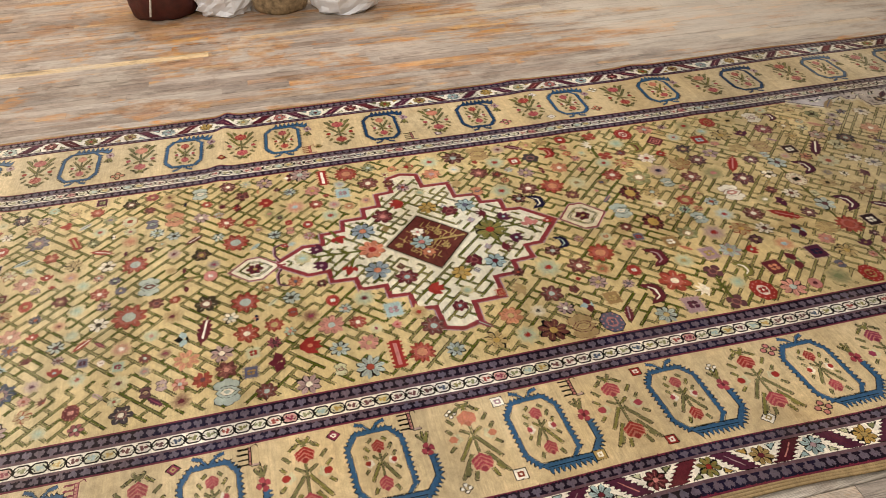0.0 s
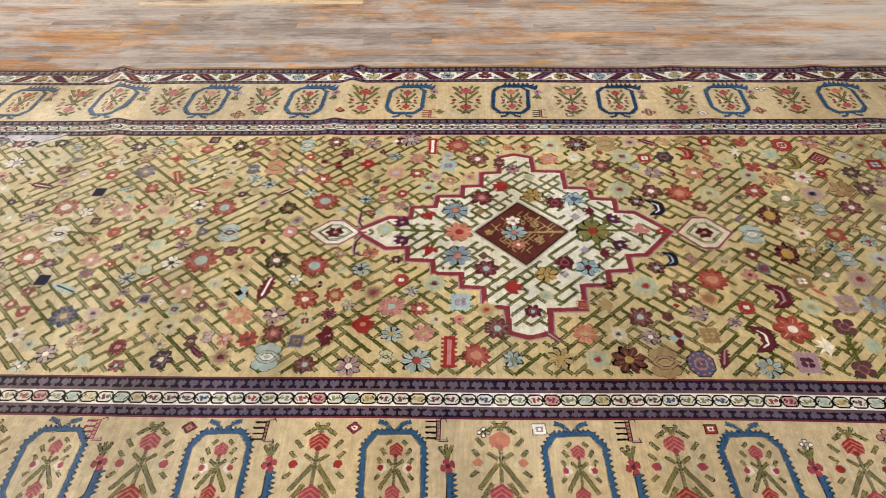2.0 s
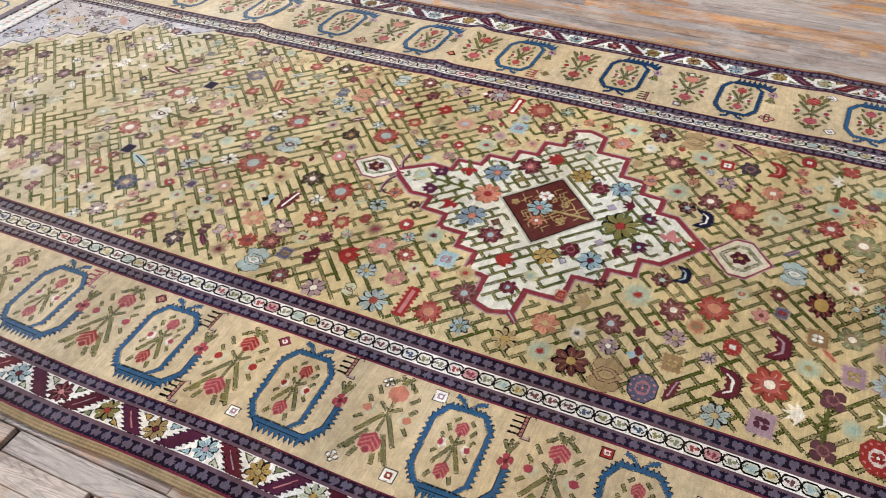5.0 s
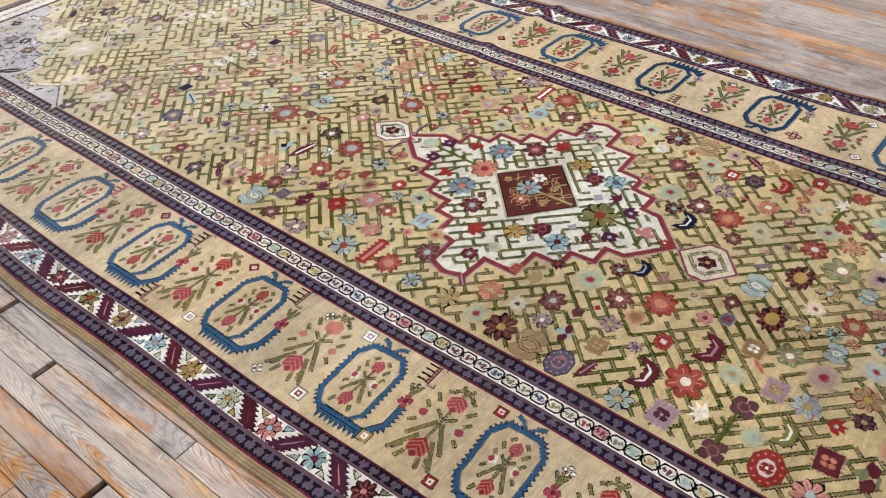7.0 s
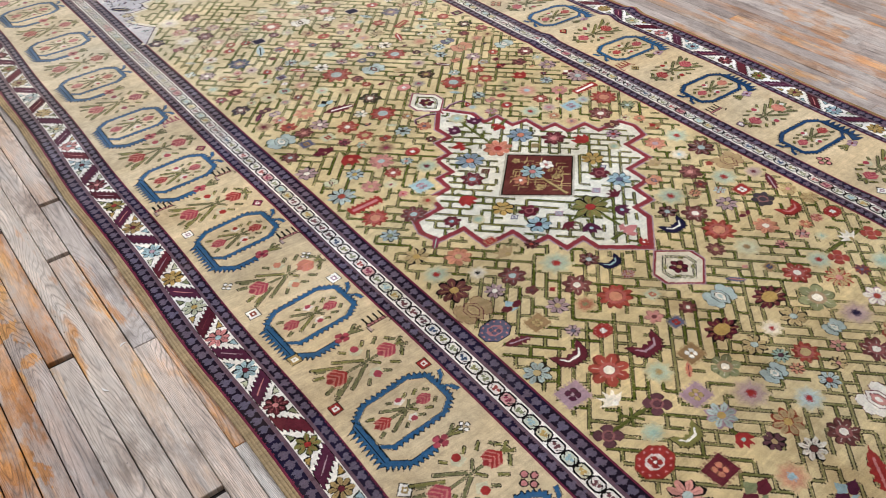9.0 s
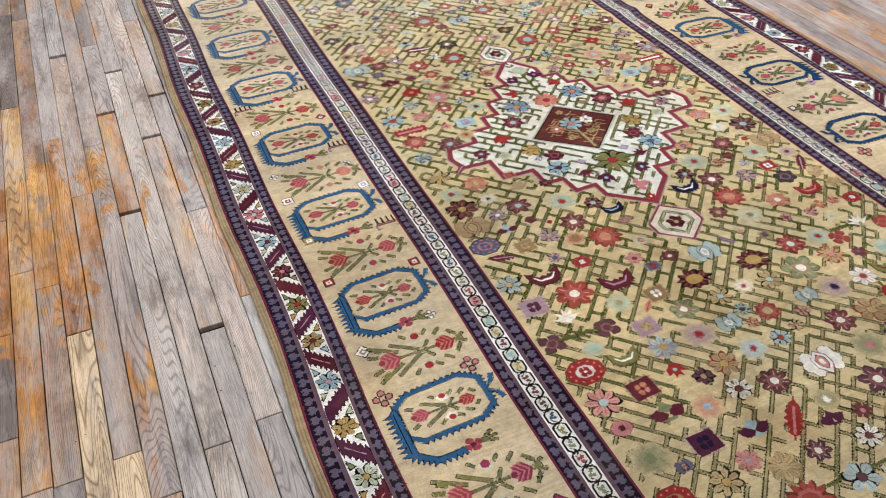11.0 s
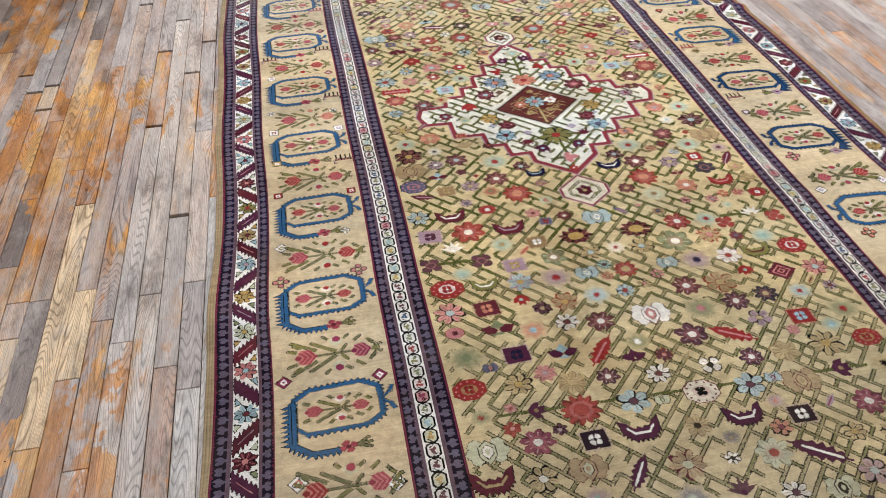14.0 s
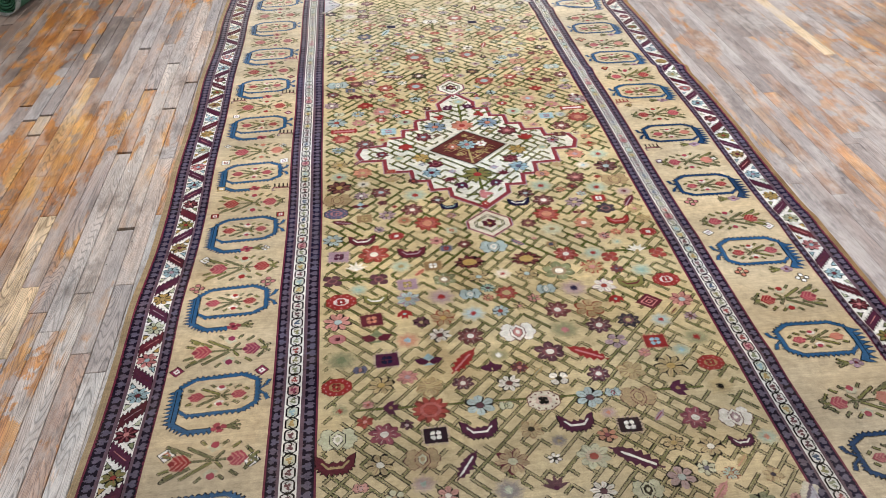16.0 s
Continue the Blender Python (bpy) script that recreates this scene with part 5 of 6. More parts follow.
octa(-0.507, -0.342, 0.04, "slate", "pink")
boat(-0.118, -0.348, 0.031, "navy", "sky")
ros(-0.247, -0.353, 0.036, "wine", "ivory", 7)
boat(0.123, -0.354, 0.039, "navy", "ivory")
ros(0.21, -0.356, 0.037, "wine", "ivory", 7)
panel(0.402, -0.37, 0.024, "red", "ivory")
ros(-0.335, -0.375, 0.029, "mauve", "tan", 8, "black")
ros(0.313, -0.382, 0.031, "mauve", "tan", 8, "black")
panel(-0.412, -0.385, 0.026, "brown", "tan")
leaf(-0.484, -0.401, 0.036, "wine", "mauve", 165)
leaf(0.498, -0.402, 0.041, "wine", "mauve", 55)
ros(0.409, -0.434, 0.033, "navy", "navy", 6)
ros(0.202, -0.44, 0.044, "red", "coral", 10)
ros(-0.203, -0.44, 0.043, "red", "coral", 10)
moth(0.313, -0.442, 0.023, "wine", "brown")
ros(0.505, -0.45, 0.027, "tan", "pink", 7, "brown")
ros(0.129, -0.484, 0.026, "wine", "tan", 8)
ros(-0.518, -0.496, 0.033, "sky", "tan", 8, "black")
octa(-0.311, -0.499, 0.025, "red", "ivory")
boat(0.431, -0.506, 0.039, "red", "pink")
boat(-0.423, -0.508, 0.044, "wine", "ivory")
ros(0.313, -0.508, 0.034, "coral", "ivory", 8)
ros(0.515, -0.511, 0.027, "tan", "tan", 7, "brown")
blot(0.2, -0.528, 0.035, "sagepale", "brown")
ros(-0.097, -0.573, 0.022, "wine", "ivory", 8)
octa(0.507, -0.586, 0.026, "red", "ivory")
panel(-0.499, -0.587, 0.032, "mauve", "plum")
ros(-0.388, -0.589, 0.047, "red", "ivory", 7)
boat(-0.268, -0.594, 0.045, "wine", "mauve")
palm(-0.006, -0.598, 0.038, "sky", "ivory")
lily(-0.445, -0.656, 0.037, "ivory", "ivory", 90)
blot(-0.307, -0.661, 0.032, "teal", "tan")
ros(0.213, -0.667, 0.037, "red", "ivory", 8)
eye(-0.094, -0.669, 0.048, "wine", "gold")
panel(-0.208, -0.671, 0.027, "brown", "ivory")
blot(0.3, -0.673, 0.032, "teal", "red")
eye(0.085, -0.674, 0.048, "wine", "gold")
lily(0.441, -0.677, 0.035, "ivory", "tan", 90)
ros(-0.518, -0.707, 0.030, "plum", "plum", 4)
ros(-0.378, -0.716, 0.030, "plum", "plum", 4)
ros(0.499, -0.700, 0.028, "red", "red", 4)
ros(0.345, -0.700, 0.028, "red", "red", 4)
blot(-0.001, -0.739, 0.026, "ivory", "red")
ros(0.278, -0.742, 0.034, "tan", "pink", 12, "red")
ros(-0.181, -0.742, 0.036, "sage", "ivory", 6)
ros(-0.076, -0.744, 0.031, "tan", "sky", 8, "black")
ros(0.072, -0.748, 0.033, "tan", "sky", 8, "black")
ros(0.172, -0.748, 0.047, "sage", "ivory", 6)
panel(-0.294, -0.752, 0.029, "mauve", "tan")
blot(-0.441, -0.758, 0.026, "teal", "teal")
blot(0.423, -0.777, 0.032, "teal", "teal")
octa(-0.492, -0.807, 0.043, "red", "ivory")
boat(-0.391, -0.809, 0.036, "olive", "ivory")
ros(-0.297, -0.819, 0.034, "sky", "gold", 8, "mauve")
palm(-0.113, -0.821, 0.028, "sky", "ivory")
blot(-0.2, -0.822, 0.04, "mauve", "red")
palm(0.114, -0.827, 0.025, "sky", "ivory")
ros(-0.006, -0.829, 0.032, "red", "tan", 10)
boat(0.375, -0.829, 0.041, "olive", "wine")
octa(0.482, -0.831, 0.039, "red", "ivory")
blot(0.196, -0.834, 0.04, "mauve", "navy")
ros(0.289, -0.835, 0.033, "ivory", "red", 7, "mauve")
heart(-0.312, -0.884, 0.025, "red", "teal", 270)
ros(-0.503, -0.895, 0.038, "pink", "sky", 8, "black")
panel(-0.407, -0.898, 0.031, "wine", "coral")
heart(0.306, -0.899, 0.025, "red", "teal", 270)
blot(-0.116, -0.908, 0.033, "sky", "red")
ros(-0.204, -0.915, 0.035, "brown", "gold", 8)
lozenge(0.399, -0.923, 0.042, "wine", "pink")
ros(0.126, -0.924, 0.036, "wine", "ivory", 8)
ros(0.496, -0.926, 0.033, "pink", "sky", 8, "wine")
ros(0.219, -0.929, 0.041, "brown", "tan", 6)
octa(-0.505, -0.965, 0.023, "pink", "wine")
moth(-0.396, -0.971, 0.043, "wine", "sage")
ros(-0.222, -0.985, 0.03, "ivory", "wine", 8, "black")
ros(0.315, -0.993, 0.031, "navy", "tan", 8)
blot(-0.312, -0.995, 0.033, "coral", "sky")
ros(0.495, -0.999, 0.019, "mauve", "wine", 8)
ros(-0.138, -1.0, 0.035, "wine", "ivory", 8)
palm(-0.005, -1.001, 0.043, "ivory", "pink")
blot(0.407, -1.003, 0.029, "sky", "red")
ros(0.227, -1.003, 0.034, "plum", "ivory", 8)
blot(0.128, -1.009, 0.04, "sage", "pink")
blot(-0.495, -1.05, 0.041, "sage", "sage")
panel(-0.373, -1.064, 0.031, "plum", "navy")
ros(0.257, -1.071, 0.03, "mauve", "tan", 5)
moth(-0.262, -1.079, 0.038, "plum", "sky")
blot(0.48, -1.084, 0.036, "sage", "red")
blot(-0.073, -1.084, 0.029, "sage", "ivory")
panel(0.362, -1.086, 0.03, "red", "sky")
ros(0.067, -1.089, 0.04, "plum", "ivory", 6)
leaf(-0.173, -1.097, 0.052, "red", "pink", 50)
leaf(0.17, -1.11, 0.055, "red", "pink", 150)
moth(-0.099, -1.126, 0.031, "plum", "plum")
octa(-0.508, -1.146, 0.038, "red", "tan")
ros(-0.393, -1.154, 0.033, "tan", "gold", 8, "black")
ros(-0.182, -1.173, 0.027, "plum", "ivory", 7)
ros(-0.269, -1.174, 0.036, "tan", "tan", 8, "brown")
ros(0.373, -1.182, 0.042, "tan", "gold", 9, "black")
octa(0.481, -1.185, 0.034, "red", "tan")
ros(0.262, -1.186, 0.036, "tan", "tan", 6, "brown")
ros(0.175, -1.186, 0.029, "plum", "ivory", 7)
ros(0.068, -1.189, 0.027, "ivory", "black", 4, "black")
ros(-0.063, -1.189, 0.03, "ivory", "wine", 8, "black")
blot(-0.5, -1.229, 0.022, "sage", "red")
heart(-0.373, -1.234, 0.026, "plum", "brown", 0)
ros(-0.274, -1.253, 0.044, "red", "red", 12)
ros(-0.15, -1.254, 0.037, "sky", "plum", 6, "black")
octa(0.012, -1.259, 0.041, "cream", "black")
heart(0.364, -1.261, 0.03, "plum", "brown", 0)
ros(0.131, -1.264, 0.036, "sky", "plum", 6, "black")
blot(0.473, -1.269, 0.035, "tan", "black")
palm(0.254, -1.276, 0.039, "brown", "tan")
ros(-0.393, -1.317, 0.037, "magenta", "ivory", 8)
palm(-0.505, -1.318, 0.04, "sagepale", "ivory")
boat(-0.162, -1.33, 0.046, "plum", "ivory")
panel(-0.27, -1.335, 0.029, "sable", "ivory")
boat(0.077, -1.339, 0.045, "plum", "ivory")
ros(-0.038, -1.346, 0.03, "tan", "black", 7, "brown")
ros(0.371, -1.361, 0.037, "magenta", "ivory", 8)
panel(0.204, -1.363, 0.028, "sable", "ivory")
palm(0.469, -1.372, 0.036, "ivory", "mauve")
boat(-0.511, -1.392, 0.048, "wine", "tan")
palm(-0.308, -1.402, 0.036, "brown", "sagepale")
ros(-0.407, -1.407, 0.034, "tan", "ivory", 8, "black")
ros(0.291, -1.43, 0.026, "tan", "gold", 7)
ros(-0.1, -1.435, 0.039, "brown", "sagepale", 9, "wine")
leaf(-0.209, -1.436, 0.045, "plum", "ivory", 55)
ros(-0.0, -1.439, 0.017, "ivory", "black", 6, "black")
ros(0.092, -1.444, 0.039, "sagepale", "red", 8)
boat(0.455, -1.444, 0.03, "plum", "ivory")
ros(0.374, -1.451, 0.031, "tan", "ivory", 8, "black")
leaf(0.194, -1.463, 0.062, "plum", "ivory", 147)
lily(-0.015, -1.517, 0.035, "plum", "plum", 90)
ros(0.275, -1.527, 0.033, "mauve", "sky", 6, "black")
ros(0.088, -1.542, 0.03, "ivory", "plum", 8, "black")
palm(0.188, -1.55, 0.031, "sagepale", "black")
ros(0.224, -1.613, 0.037, "navy", "sky", 6)
ros(0.429, -1.616, 0.032, "sage", "black", 7, "black")
ros(0.346, -1.649, 0.035, "mauve", "tan", 7)
ros(0.115, -1.681, 0.028, "mauve", "wine", 6)
ros(0.264, -1.755, 0.04, "coral", "ivory", 7)

# two-flowered sprays and the long stem across the field


def stem(x0, y0, x1, y1, wide=0.0040, dye="moss", edge="ink"):
    w = Weave((x0 + x1) / 2, (y0 + y1) / 2)
    a, b = (x1 - x0) / 2, (y1 - y0) / 2
    w.bar(-a, -b, a, b, wide, dye, 3, edge)
    w.link("stem", field)


for x0, y0, x1, y1 in ((-0.52, -0.690, -0.37, -0.690), (0.335, -0.655, 0.49, -0.655)):
    stem(x0, y0 - 0.015, x1, y0 - 0.020)
    m = (x0 + x1) / 2
    for s in (-1, 1):
        stem(m - s * 0.016, y0 - 0.035, m + s * 0.016, y0 + 0.002, 0.0028)
stem(-0.46, -1.232, 0.43, -1.264, 0.0022, "moss", "ink")
stem(0.01, 0.66, 0.005, 0.80)
stem(-0.01, 1.25, 0.0, 1.36)


def in_medallion(x, y, grow=0.0):
    y -= MID
    x = abs(x)
    steps = STEPS if y >= 0 else STEPS_S
    reach = 0.0
    for (a, b), (c, d) in zip(steps, steps[1:]):
        lo, hi = sorted((abs(b), abs(d)))
        if lo <= abs(y) <= hi and hi > lo:
            f = (abs(y) - abs(b)) / (abs(d) - abs(b))
            reach = max(reach, a + f * (c - a))
    if abs(y) < 0.045:
        reach = 0.40
    return reach > 0 and x < reach + grow


# ---- corner pieces and end stripes of the field ----
ZIGZAG = [(0.556, 1.580), (0.471, 1.700), (0.528, 1.781), (0.539, 1.827), (0.501, 1.838), (0.506, 1.888), (0.430, 1.893), (0.426, 1.955), (0.377, 1.962), (0.376, 2.038), (0.325, 2.045),
          (0.320, 2.114), (0.262, 2.124), (0.260, 2.190), (0.195, 2.197), (0.190, 2.262), (0.130, 2.270), (0.122, 2.352)]


def arch(x):
    """Where the field ends and a lilac corner begins, above the middle of the rug."""
    for edge, y in ((0.50, 1.66), (0.43, 1.87), (0.377, 1.95), (0.325, 2.03), (0.262, 2.11), (0.195, 2.18), (0.13, 2.25)):
        if abs(x) > edge:
            return y
    return 2.35


DYE["lilac"] = srgb("b0aab0")
for sx in (-1, 1):
    for sy in (-1, 1):
        w = Weave(knot=0.0040)
        line = [(sx * a, sy * b) for a, b in ZIGZAG]
        face = line + [(sx * 0.122, sy * 2.354), (sx * 0.556, sy * 2.354)]
        w.shape(face if sx * sy < 0 else face[::-1], "lilac", 3)
        for (a, b), (c, d) in zip(line, line[1:]):
            w.bar(a, b, c, d, 0.017, "cream", 2)
            w.bar(a, b, c, d, 0.0030, "violet", 5)
        for k in range(420):
            # faint leaves in the corner
            x, y = random.uniform(0.2, 0.55), random.uniform(1.60, 2.34)
            if y < arch(x) + 0.03:
                continue
            u, v = random.uniform(-0.02, 0.02), random.choice((-1, 1)) * 0.012
            w.bar(sx * x, sy * y, sx * x + u, sy * y + v, 0.0045, random.choice(("sky", "ivory", "slate", "sagepale", "lilac")), 6)
            w.bar(sx * x + 0.006, sy * y, sx * x + u + 0.006, sy * y + v, 0.0012, random.choice(("ink", "violet", "plum")), 7)
        w.link("corner_piece", rug, "worn lilac corner of the field with a zigzag pale edge")
for sy in (-1, 1):
    # stripes across the end of the field, then a plain worn border
    w = Weave(knot=0.0060)
    count = 46
    for k in range(count):
        a, b = -0.553 + 1.109 * k / count, -0.553 + 1.109 * (k + 1) / count
        for c, d, dye in ((2.352, 2.366, "black"), (2.366, 2.372, "lilac"), (2.372, 2.446, "ivory"), (2.446, 2.460, "black"), (2.460, 2.492, "violet"), (2.492, 2.770, "ground"), (2.770, 2.778, "wine"), (2.778, 2.800, "aubergine"), (2.800, 2.866, "ivory"), (2.866, 2.888, "aubergine"), (2.888, 2.919, "violet")):
            face = [(a, sy * c), (b, sy * c), (b, sy * d), (a, sy * d)]
            w.shape(face if sy > 0 else face[::-1], dye, 9)
        for c in (2.359, 2.453):
            w.box(a + 0.004, sy * c - 0.003, a + 0.013, sy * c + 0.003, "mauve", 10)
        w.ring((a + b) / 2, sy * 2.409, 0.0105, ("lilac", "mauve", "sky", "pink")[k % 4], 10, 6)
    for k in range(9):
        petals(w, -0.49 + 0.122 * k, sy * 2.833, 0.026, ("wine", "sage", "sky", "red")[k % 4], "ivory", 8, "black", 11)
    w.link("end_stripe", rug, "worn dark and ivory stripe across the end of the field")

for sy in (-1, 1):
    for k in range(3):
        # the wreaths of the end borders lie along the rug's width
        w = Weave(-0.37 + 0.37 * k, sy * 2.63, 90)
        outer = [(-0.100, -0.052), (-0.100, 0.050), (-0.066, 0.080), (0.058, 0.084), (0.096, 0.058), (0.098, -0.042), (0.064, -0.072), (-0.074, -0.078)]
        for a, b in zip(outer, outer[1:] + outer[:1]):
            w.shape([a, b, (b[0] * 0.9, b[1] * 0.88), (a[0] * 0.9, a[1] * 0.88)], "blue", 12)
        tooth_edge(w, outer[::-1] + outer[-1:], 0.010, 0.0135, "blue", 11, 1)
        stalk_inside(w, 1.0, ("rose", "red"), 13)
        w.link("wreath", rug)
bm = bmesh.new()
rnd = random.Random(31)
for sy in (-1, 1):
    for k in range(430):
        # knotted tassels at both ends
        x = LEFT[7] + (RIGHT[7] - LEFT[7]) * (k + rnd.uniform(0.2, 0.8)) / 430
        length = rnd.uniform(0.045, 0.07)
        bmesh.ops.create_cone(bm, cap_ends=True, segments=5, radius1=0.0014, radius2=0.0006, depth=length,
                              matrix=Matrix.Translation((x, sy * (NORTH + length / 2), FLOOR_Z + 0.0025)) @ Matrix.Rotation(radians(rnd.uniform(-14, 14)), 4, "Z") @ Matrix.Rotation(radians(-90 * sy), 4, "X"))
tagged(part("fringe", bm, BACKING, rug, "short grey warp fringe"), kind="stuff")

# scattered flowers on the worn ends
pool = ("plum", "mauve", "wine", "slate", "ivory", "pink", "sagepale", "tan", "navy", "brown")
for n in range(520):
    x, y = random.uniform(-0.52, 0.52), random.choice((-1, 1)) * random.uniform(1.5, 2.32)
    r = random.uniform(0.022, 0.04)
    if (y > 0 and y < 1.75 and abs(x) < 0.5) or any(math.hypot(x - a, y - b) < 0.8 * (r + c) + 0.012 for a, b, c in TAKEN):
        continue
    if abs(abs(y) - arch(x)) < r + 0.02:
        continue
    here["level"] = 6
    k = n % 5
    a, b = random.sample(pool, 2)
    if k < 3:
        ros(round(x, 3), round(y, 3), r * 0.85, a, b, random.choice((5, 6, 7, 8)), random.choice((None, "black", "brown")))
    elif k == 3:
        blot(x, y, r, a, b)
    else:
        leaf(x, y, r * 1.2, a, b, random.choice((45, 135)))
here["level"] = 4
# worn middling flowers between the large ones
pool = ("tan", "brown", "mauve", "sage", "pink", "wine", "plum", "sagepale", "coral", "slate", "teal", "magenta", "red", "sky")
for n in range(4000):
    x, y = random.uniform(-0.525, 0.52), random.uniform(-1.62, 1.6)
    r = random.uniform(0.017, 0.029)
    if in_medallion(x, y, 0.055) or any(math.hypot(x - a, y - b) < r + c + 0.005 for a, b, c in TAKEN):
        continue
    a, b = random.sample(pool, 2)
    k = random.random()
    if k < 0.5:
        ros(x, y, r, a, b, random.choice((6, 8, 8, 10)), random.choice((None, "black", "rust")))
    elif k < 0.66:
        blot(x, y, r, a, b)
    elif k < 0.76:
        panel(x, y, r * 0.8, a, b)
    elif k < 0.86:
        palm(x, y, r * 0.9, a, b)
    else:
        leaf(x, y, r * 1.1, a, b, random.choice((45, 135)))
# little buds in what is left open
for n in range(520):
    x, y = random.uniform(-0.53, 0.53), random.uniform(-1.62, 1.6)
    r = random.uniform(0.010, 0.017)
    if in_medallion(x, y, 0.05) or any(math.hypot(x - a, y - b) < 0.9 * c + r + 0.017 for a, b, c in TAKEN):
        continue
    k = random.random()
    a, b = random.sample(("wine", "red", "sky", "pink", "navy", "ivory", "plum", "sage", "coral", "brown", "mauve"), 2)
    if k < 0.35:
        ros(x, y, r * 1.25, a, b, random.choice((5, 6, 8)))
    elif k < 0.55:
        moth(x, y, r * 1.2, a, b)
    elif k < 0.75:
        heart(x, y, r, a, b, random.choice((0, 90, 180, 270)))
    else:
        lozenge(x, y, r, a, b)


# ---- lattice of olive bars ----
def lattice(name, root, inside, level, label):
    pitch, wide = (0.0300, 0.0024) if inside else (0.0320, 0.0025)
    w = Weave(knot=0.0025)
    r2 = math.sqrt(0.5)
    grid = {}
    for x, y, r in TAKEN:
        grid.setdefault((math.floor(x / 0.1), math.floor(y / 0.1)), []).append((x, y, r))

    def free(x, y):
        if abs(x) > 0.541 or abs(y) > arch(x) - 0.03:
            return False
        if inside != in_medallion(x, y, -0.012 if inside else 0.036):
            return False
        if inside and abs(x) / 0.17 + abs(y - MID) / 0.155 < 1.0:
            return False
        i, j = math.floor(x / 0.1), math.floor(y / 0.1)
        for di in (-1, 0, 1):
            for dj in (-1, 0, 1):
                for a, b, r in grid.get((i + di, j + dj), ()):
                    if math.hypot(x - a, y - b) < r * 0.5:
                        return False
        return True

    def run(a0, b0, a1, b1):
        """One bar of the slanted grid, cut where flowers stand."""
        n = 12
        start = None
        for k in range(n + 1):
            f = k / n
            a, b = a0 + (a1 - a0) * f, b0 + (b1 - b0) * f
            x, y = r2 * (a - b), r2 * (a + b)
            ok = free(x, y)
            if ok and start is None:
                start = (x, y)
            if start is not None and (not ok or k == n):
                if math.hypot(x - start[0], y - start[1]) > 0.014:
                    dye = random.choice(("leaf", "moss", "olive")) if inside else blend("field", "moss", random.choice((0.75, 0.9, 1.05)) - 0.25 * min(1.0, max(0.0, (-0.6 - y) / 0.5)))
                    w.bar(start[0], start[1], x, y, wide, dye, level + 0.5)
                    w.dots(start[0], start[1], x, y, wide, blend("ink", "moss", min(0.45, max(0.0, (y - 0.7) * 0.5))), level, 0.0025)
                start = None

    reach = 92
    for i in range(-reach, reach + 1):
        for j in range(-reach, reach + 1):
            x, y = r2 * pitch * (i - j), r2 * pitch * (i + j)
            if abs(x) > 0.62 or abs(y) > 2.6:
                continue
            g = 0.001
            # long bars one way, short rungs between them; the way changes from place to place
            turned = noise.noise((x * 4.0, y * 4.0, 3.1)) > 0
            long_n = random.choice((1, 2, 2, 3))
            if turned:
                if (i + 2 * j) % 3 == 0 and random.random() > 0.03:
                    run(i * pitch + g, j * pitch, (i + long_n + 1) * pitch - g, j * pitch)
                if (i + j) % 2 == 0 and random.random() > 0.12:
                    run(i * pitch, j * pitch + g, i * pitch, (j + 1) * pitch - g)
            else:
                if (j + 2 * i) % 3 == 0 and random.random() > 0.03:
                    run(i * pitch, j * pitch + g, i * pitch, (j + long_n + 1) * pitch - g)
                if (i + j) % 2 == 0 and random.random() > 0.12:
                    run(i * pitch + g, j * pitch, (i + 1) * pitch - g, j * pitch)
    tagged(w.link(name, root, label), kind="stuff")


lattice("lattice", field, False, 1, "olive lattice bars edged with dark knots")
lattice("lattice", med, True, 7, "olive lattice bars edged with dark knots")


# ---- bundles by the far wall ----
def bundle(name, label, x, y, r, height, material, lean=0.0, squash=0.85, folds=9, seed=1, crumple=0.0, sides=40, rings=18):
    """A rolled rug stood on end in its wrapping: creased sides, bulging rounded foot."""
    root = tagged(new(name), label, "rolled rug", "wrapped bundles by the wall")
    root.location = (x, y, FLOOR_Z)
    rnd = random.Random(seed)
    ph = [rnd.uniform(0, 6.28) for _ in range(6)]
    bm = bmesh.new()
    prev = None
    for j in range(rings + 1):
        f = j / rings
        z = height * f ** 1.6
        body_r = r * (0.80 + 0.20 * min(1.0, (z / 0.07)) ** 0.5) * (1 - 0.10 * f)
        loop = []
        for k in range(sides):
            a = k * math.tau / sides
            crease = 0.03 * math.sin(folds * a + ph[0] + 5 * f) + 0.022 * math.sin(5 * a + ph[1] - 9 * f) + 0.015 * math.sin(17 * a + ph[2] + 14 * f)
            q = body_r * (1 + crease)
            q += rnd.uniform(-crumple, crumple)
            loop.append(bm.verts.new((squash * q * math.cos(a) + lean * z, q * math.sin(a), z + (rnd.uniform(0, crumple) if j else 0))))
        if prev:
            for k in range(sides):
                bm.faces.new((prev[k], prev[(k + 1) % sides], loop[(k + 1) % sides], loop[k]))
        else:
            bm.faces.new(loop[::-1])
        prev = loop
    bm.faces.new(prev)
    for f in bm.faces:
        f.smooth = crumple < 0.01
    part("wrapping", bm, material, root)
    return root


b = bundle("brown_bundle", "dark brown covered bundle standing on the oak floor", 2.49, 0.90, 0.190, 0.75, HIDE, seed=3)
bm = bmesh.new()
for k in range(7):
    bmesh.ops.create_cone(bm, cap_ends=True, segments=8, radius1=0.005, radius2=0.005, depth=0.022, matrix=Matrix.Translation((-0.168 - 0.004 * (k % 2), 0.065 - 0.004 * k, 0.05 + 0.02 * k)) @ Matrix.Rotation(radians(12), 4, "X"))
part("cord", bm, PLASTER, b, "dangling white cord")
bundle("white_bundle", "white plastic wrapped bundle standing on the oak floor", 2.42, 0.585, 0.160, 0.7, PLASTIC, folds=5, seed=5, crumple=0.013, sides=26, rings=16)
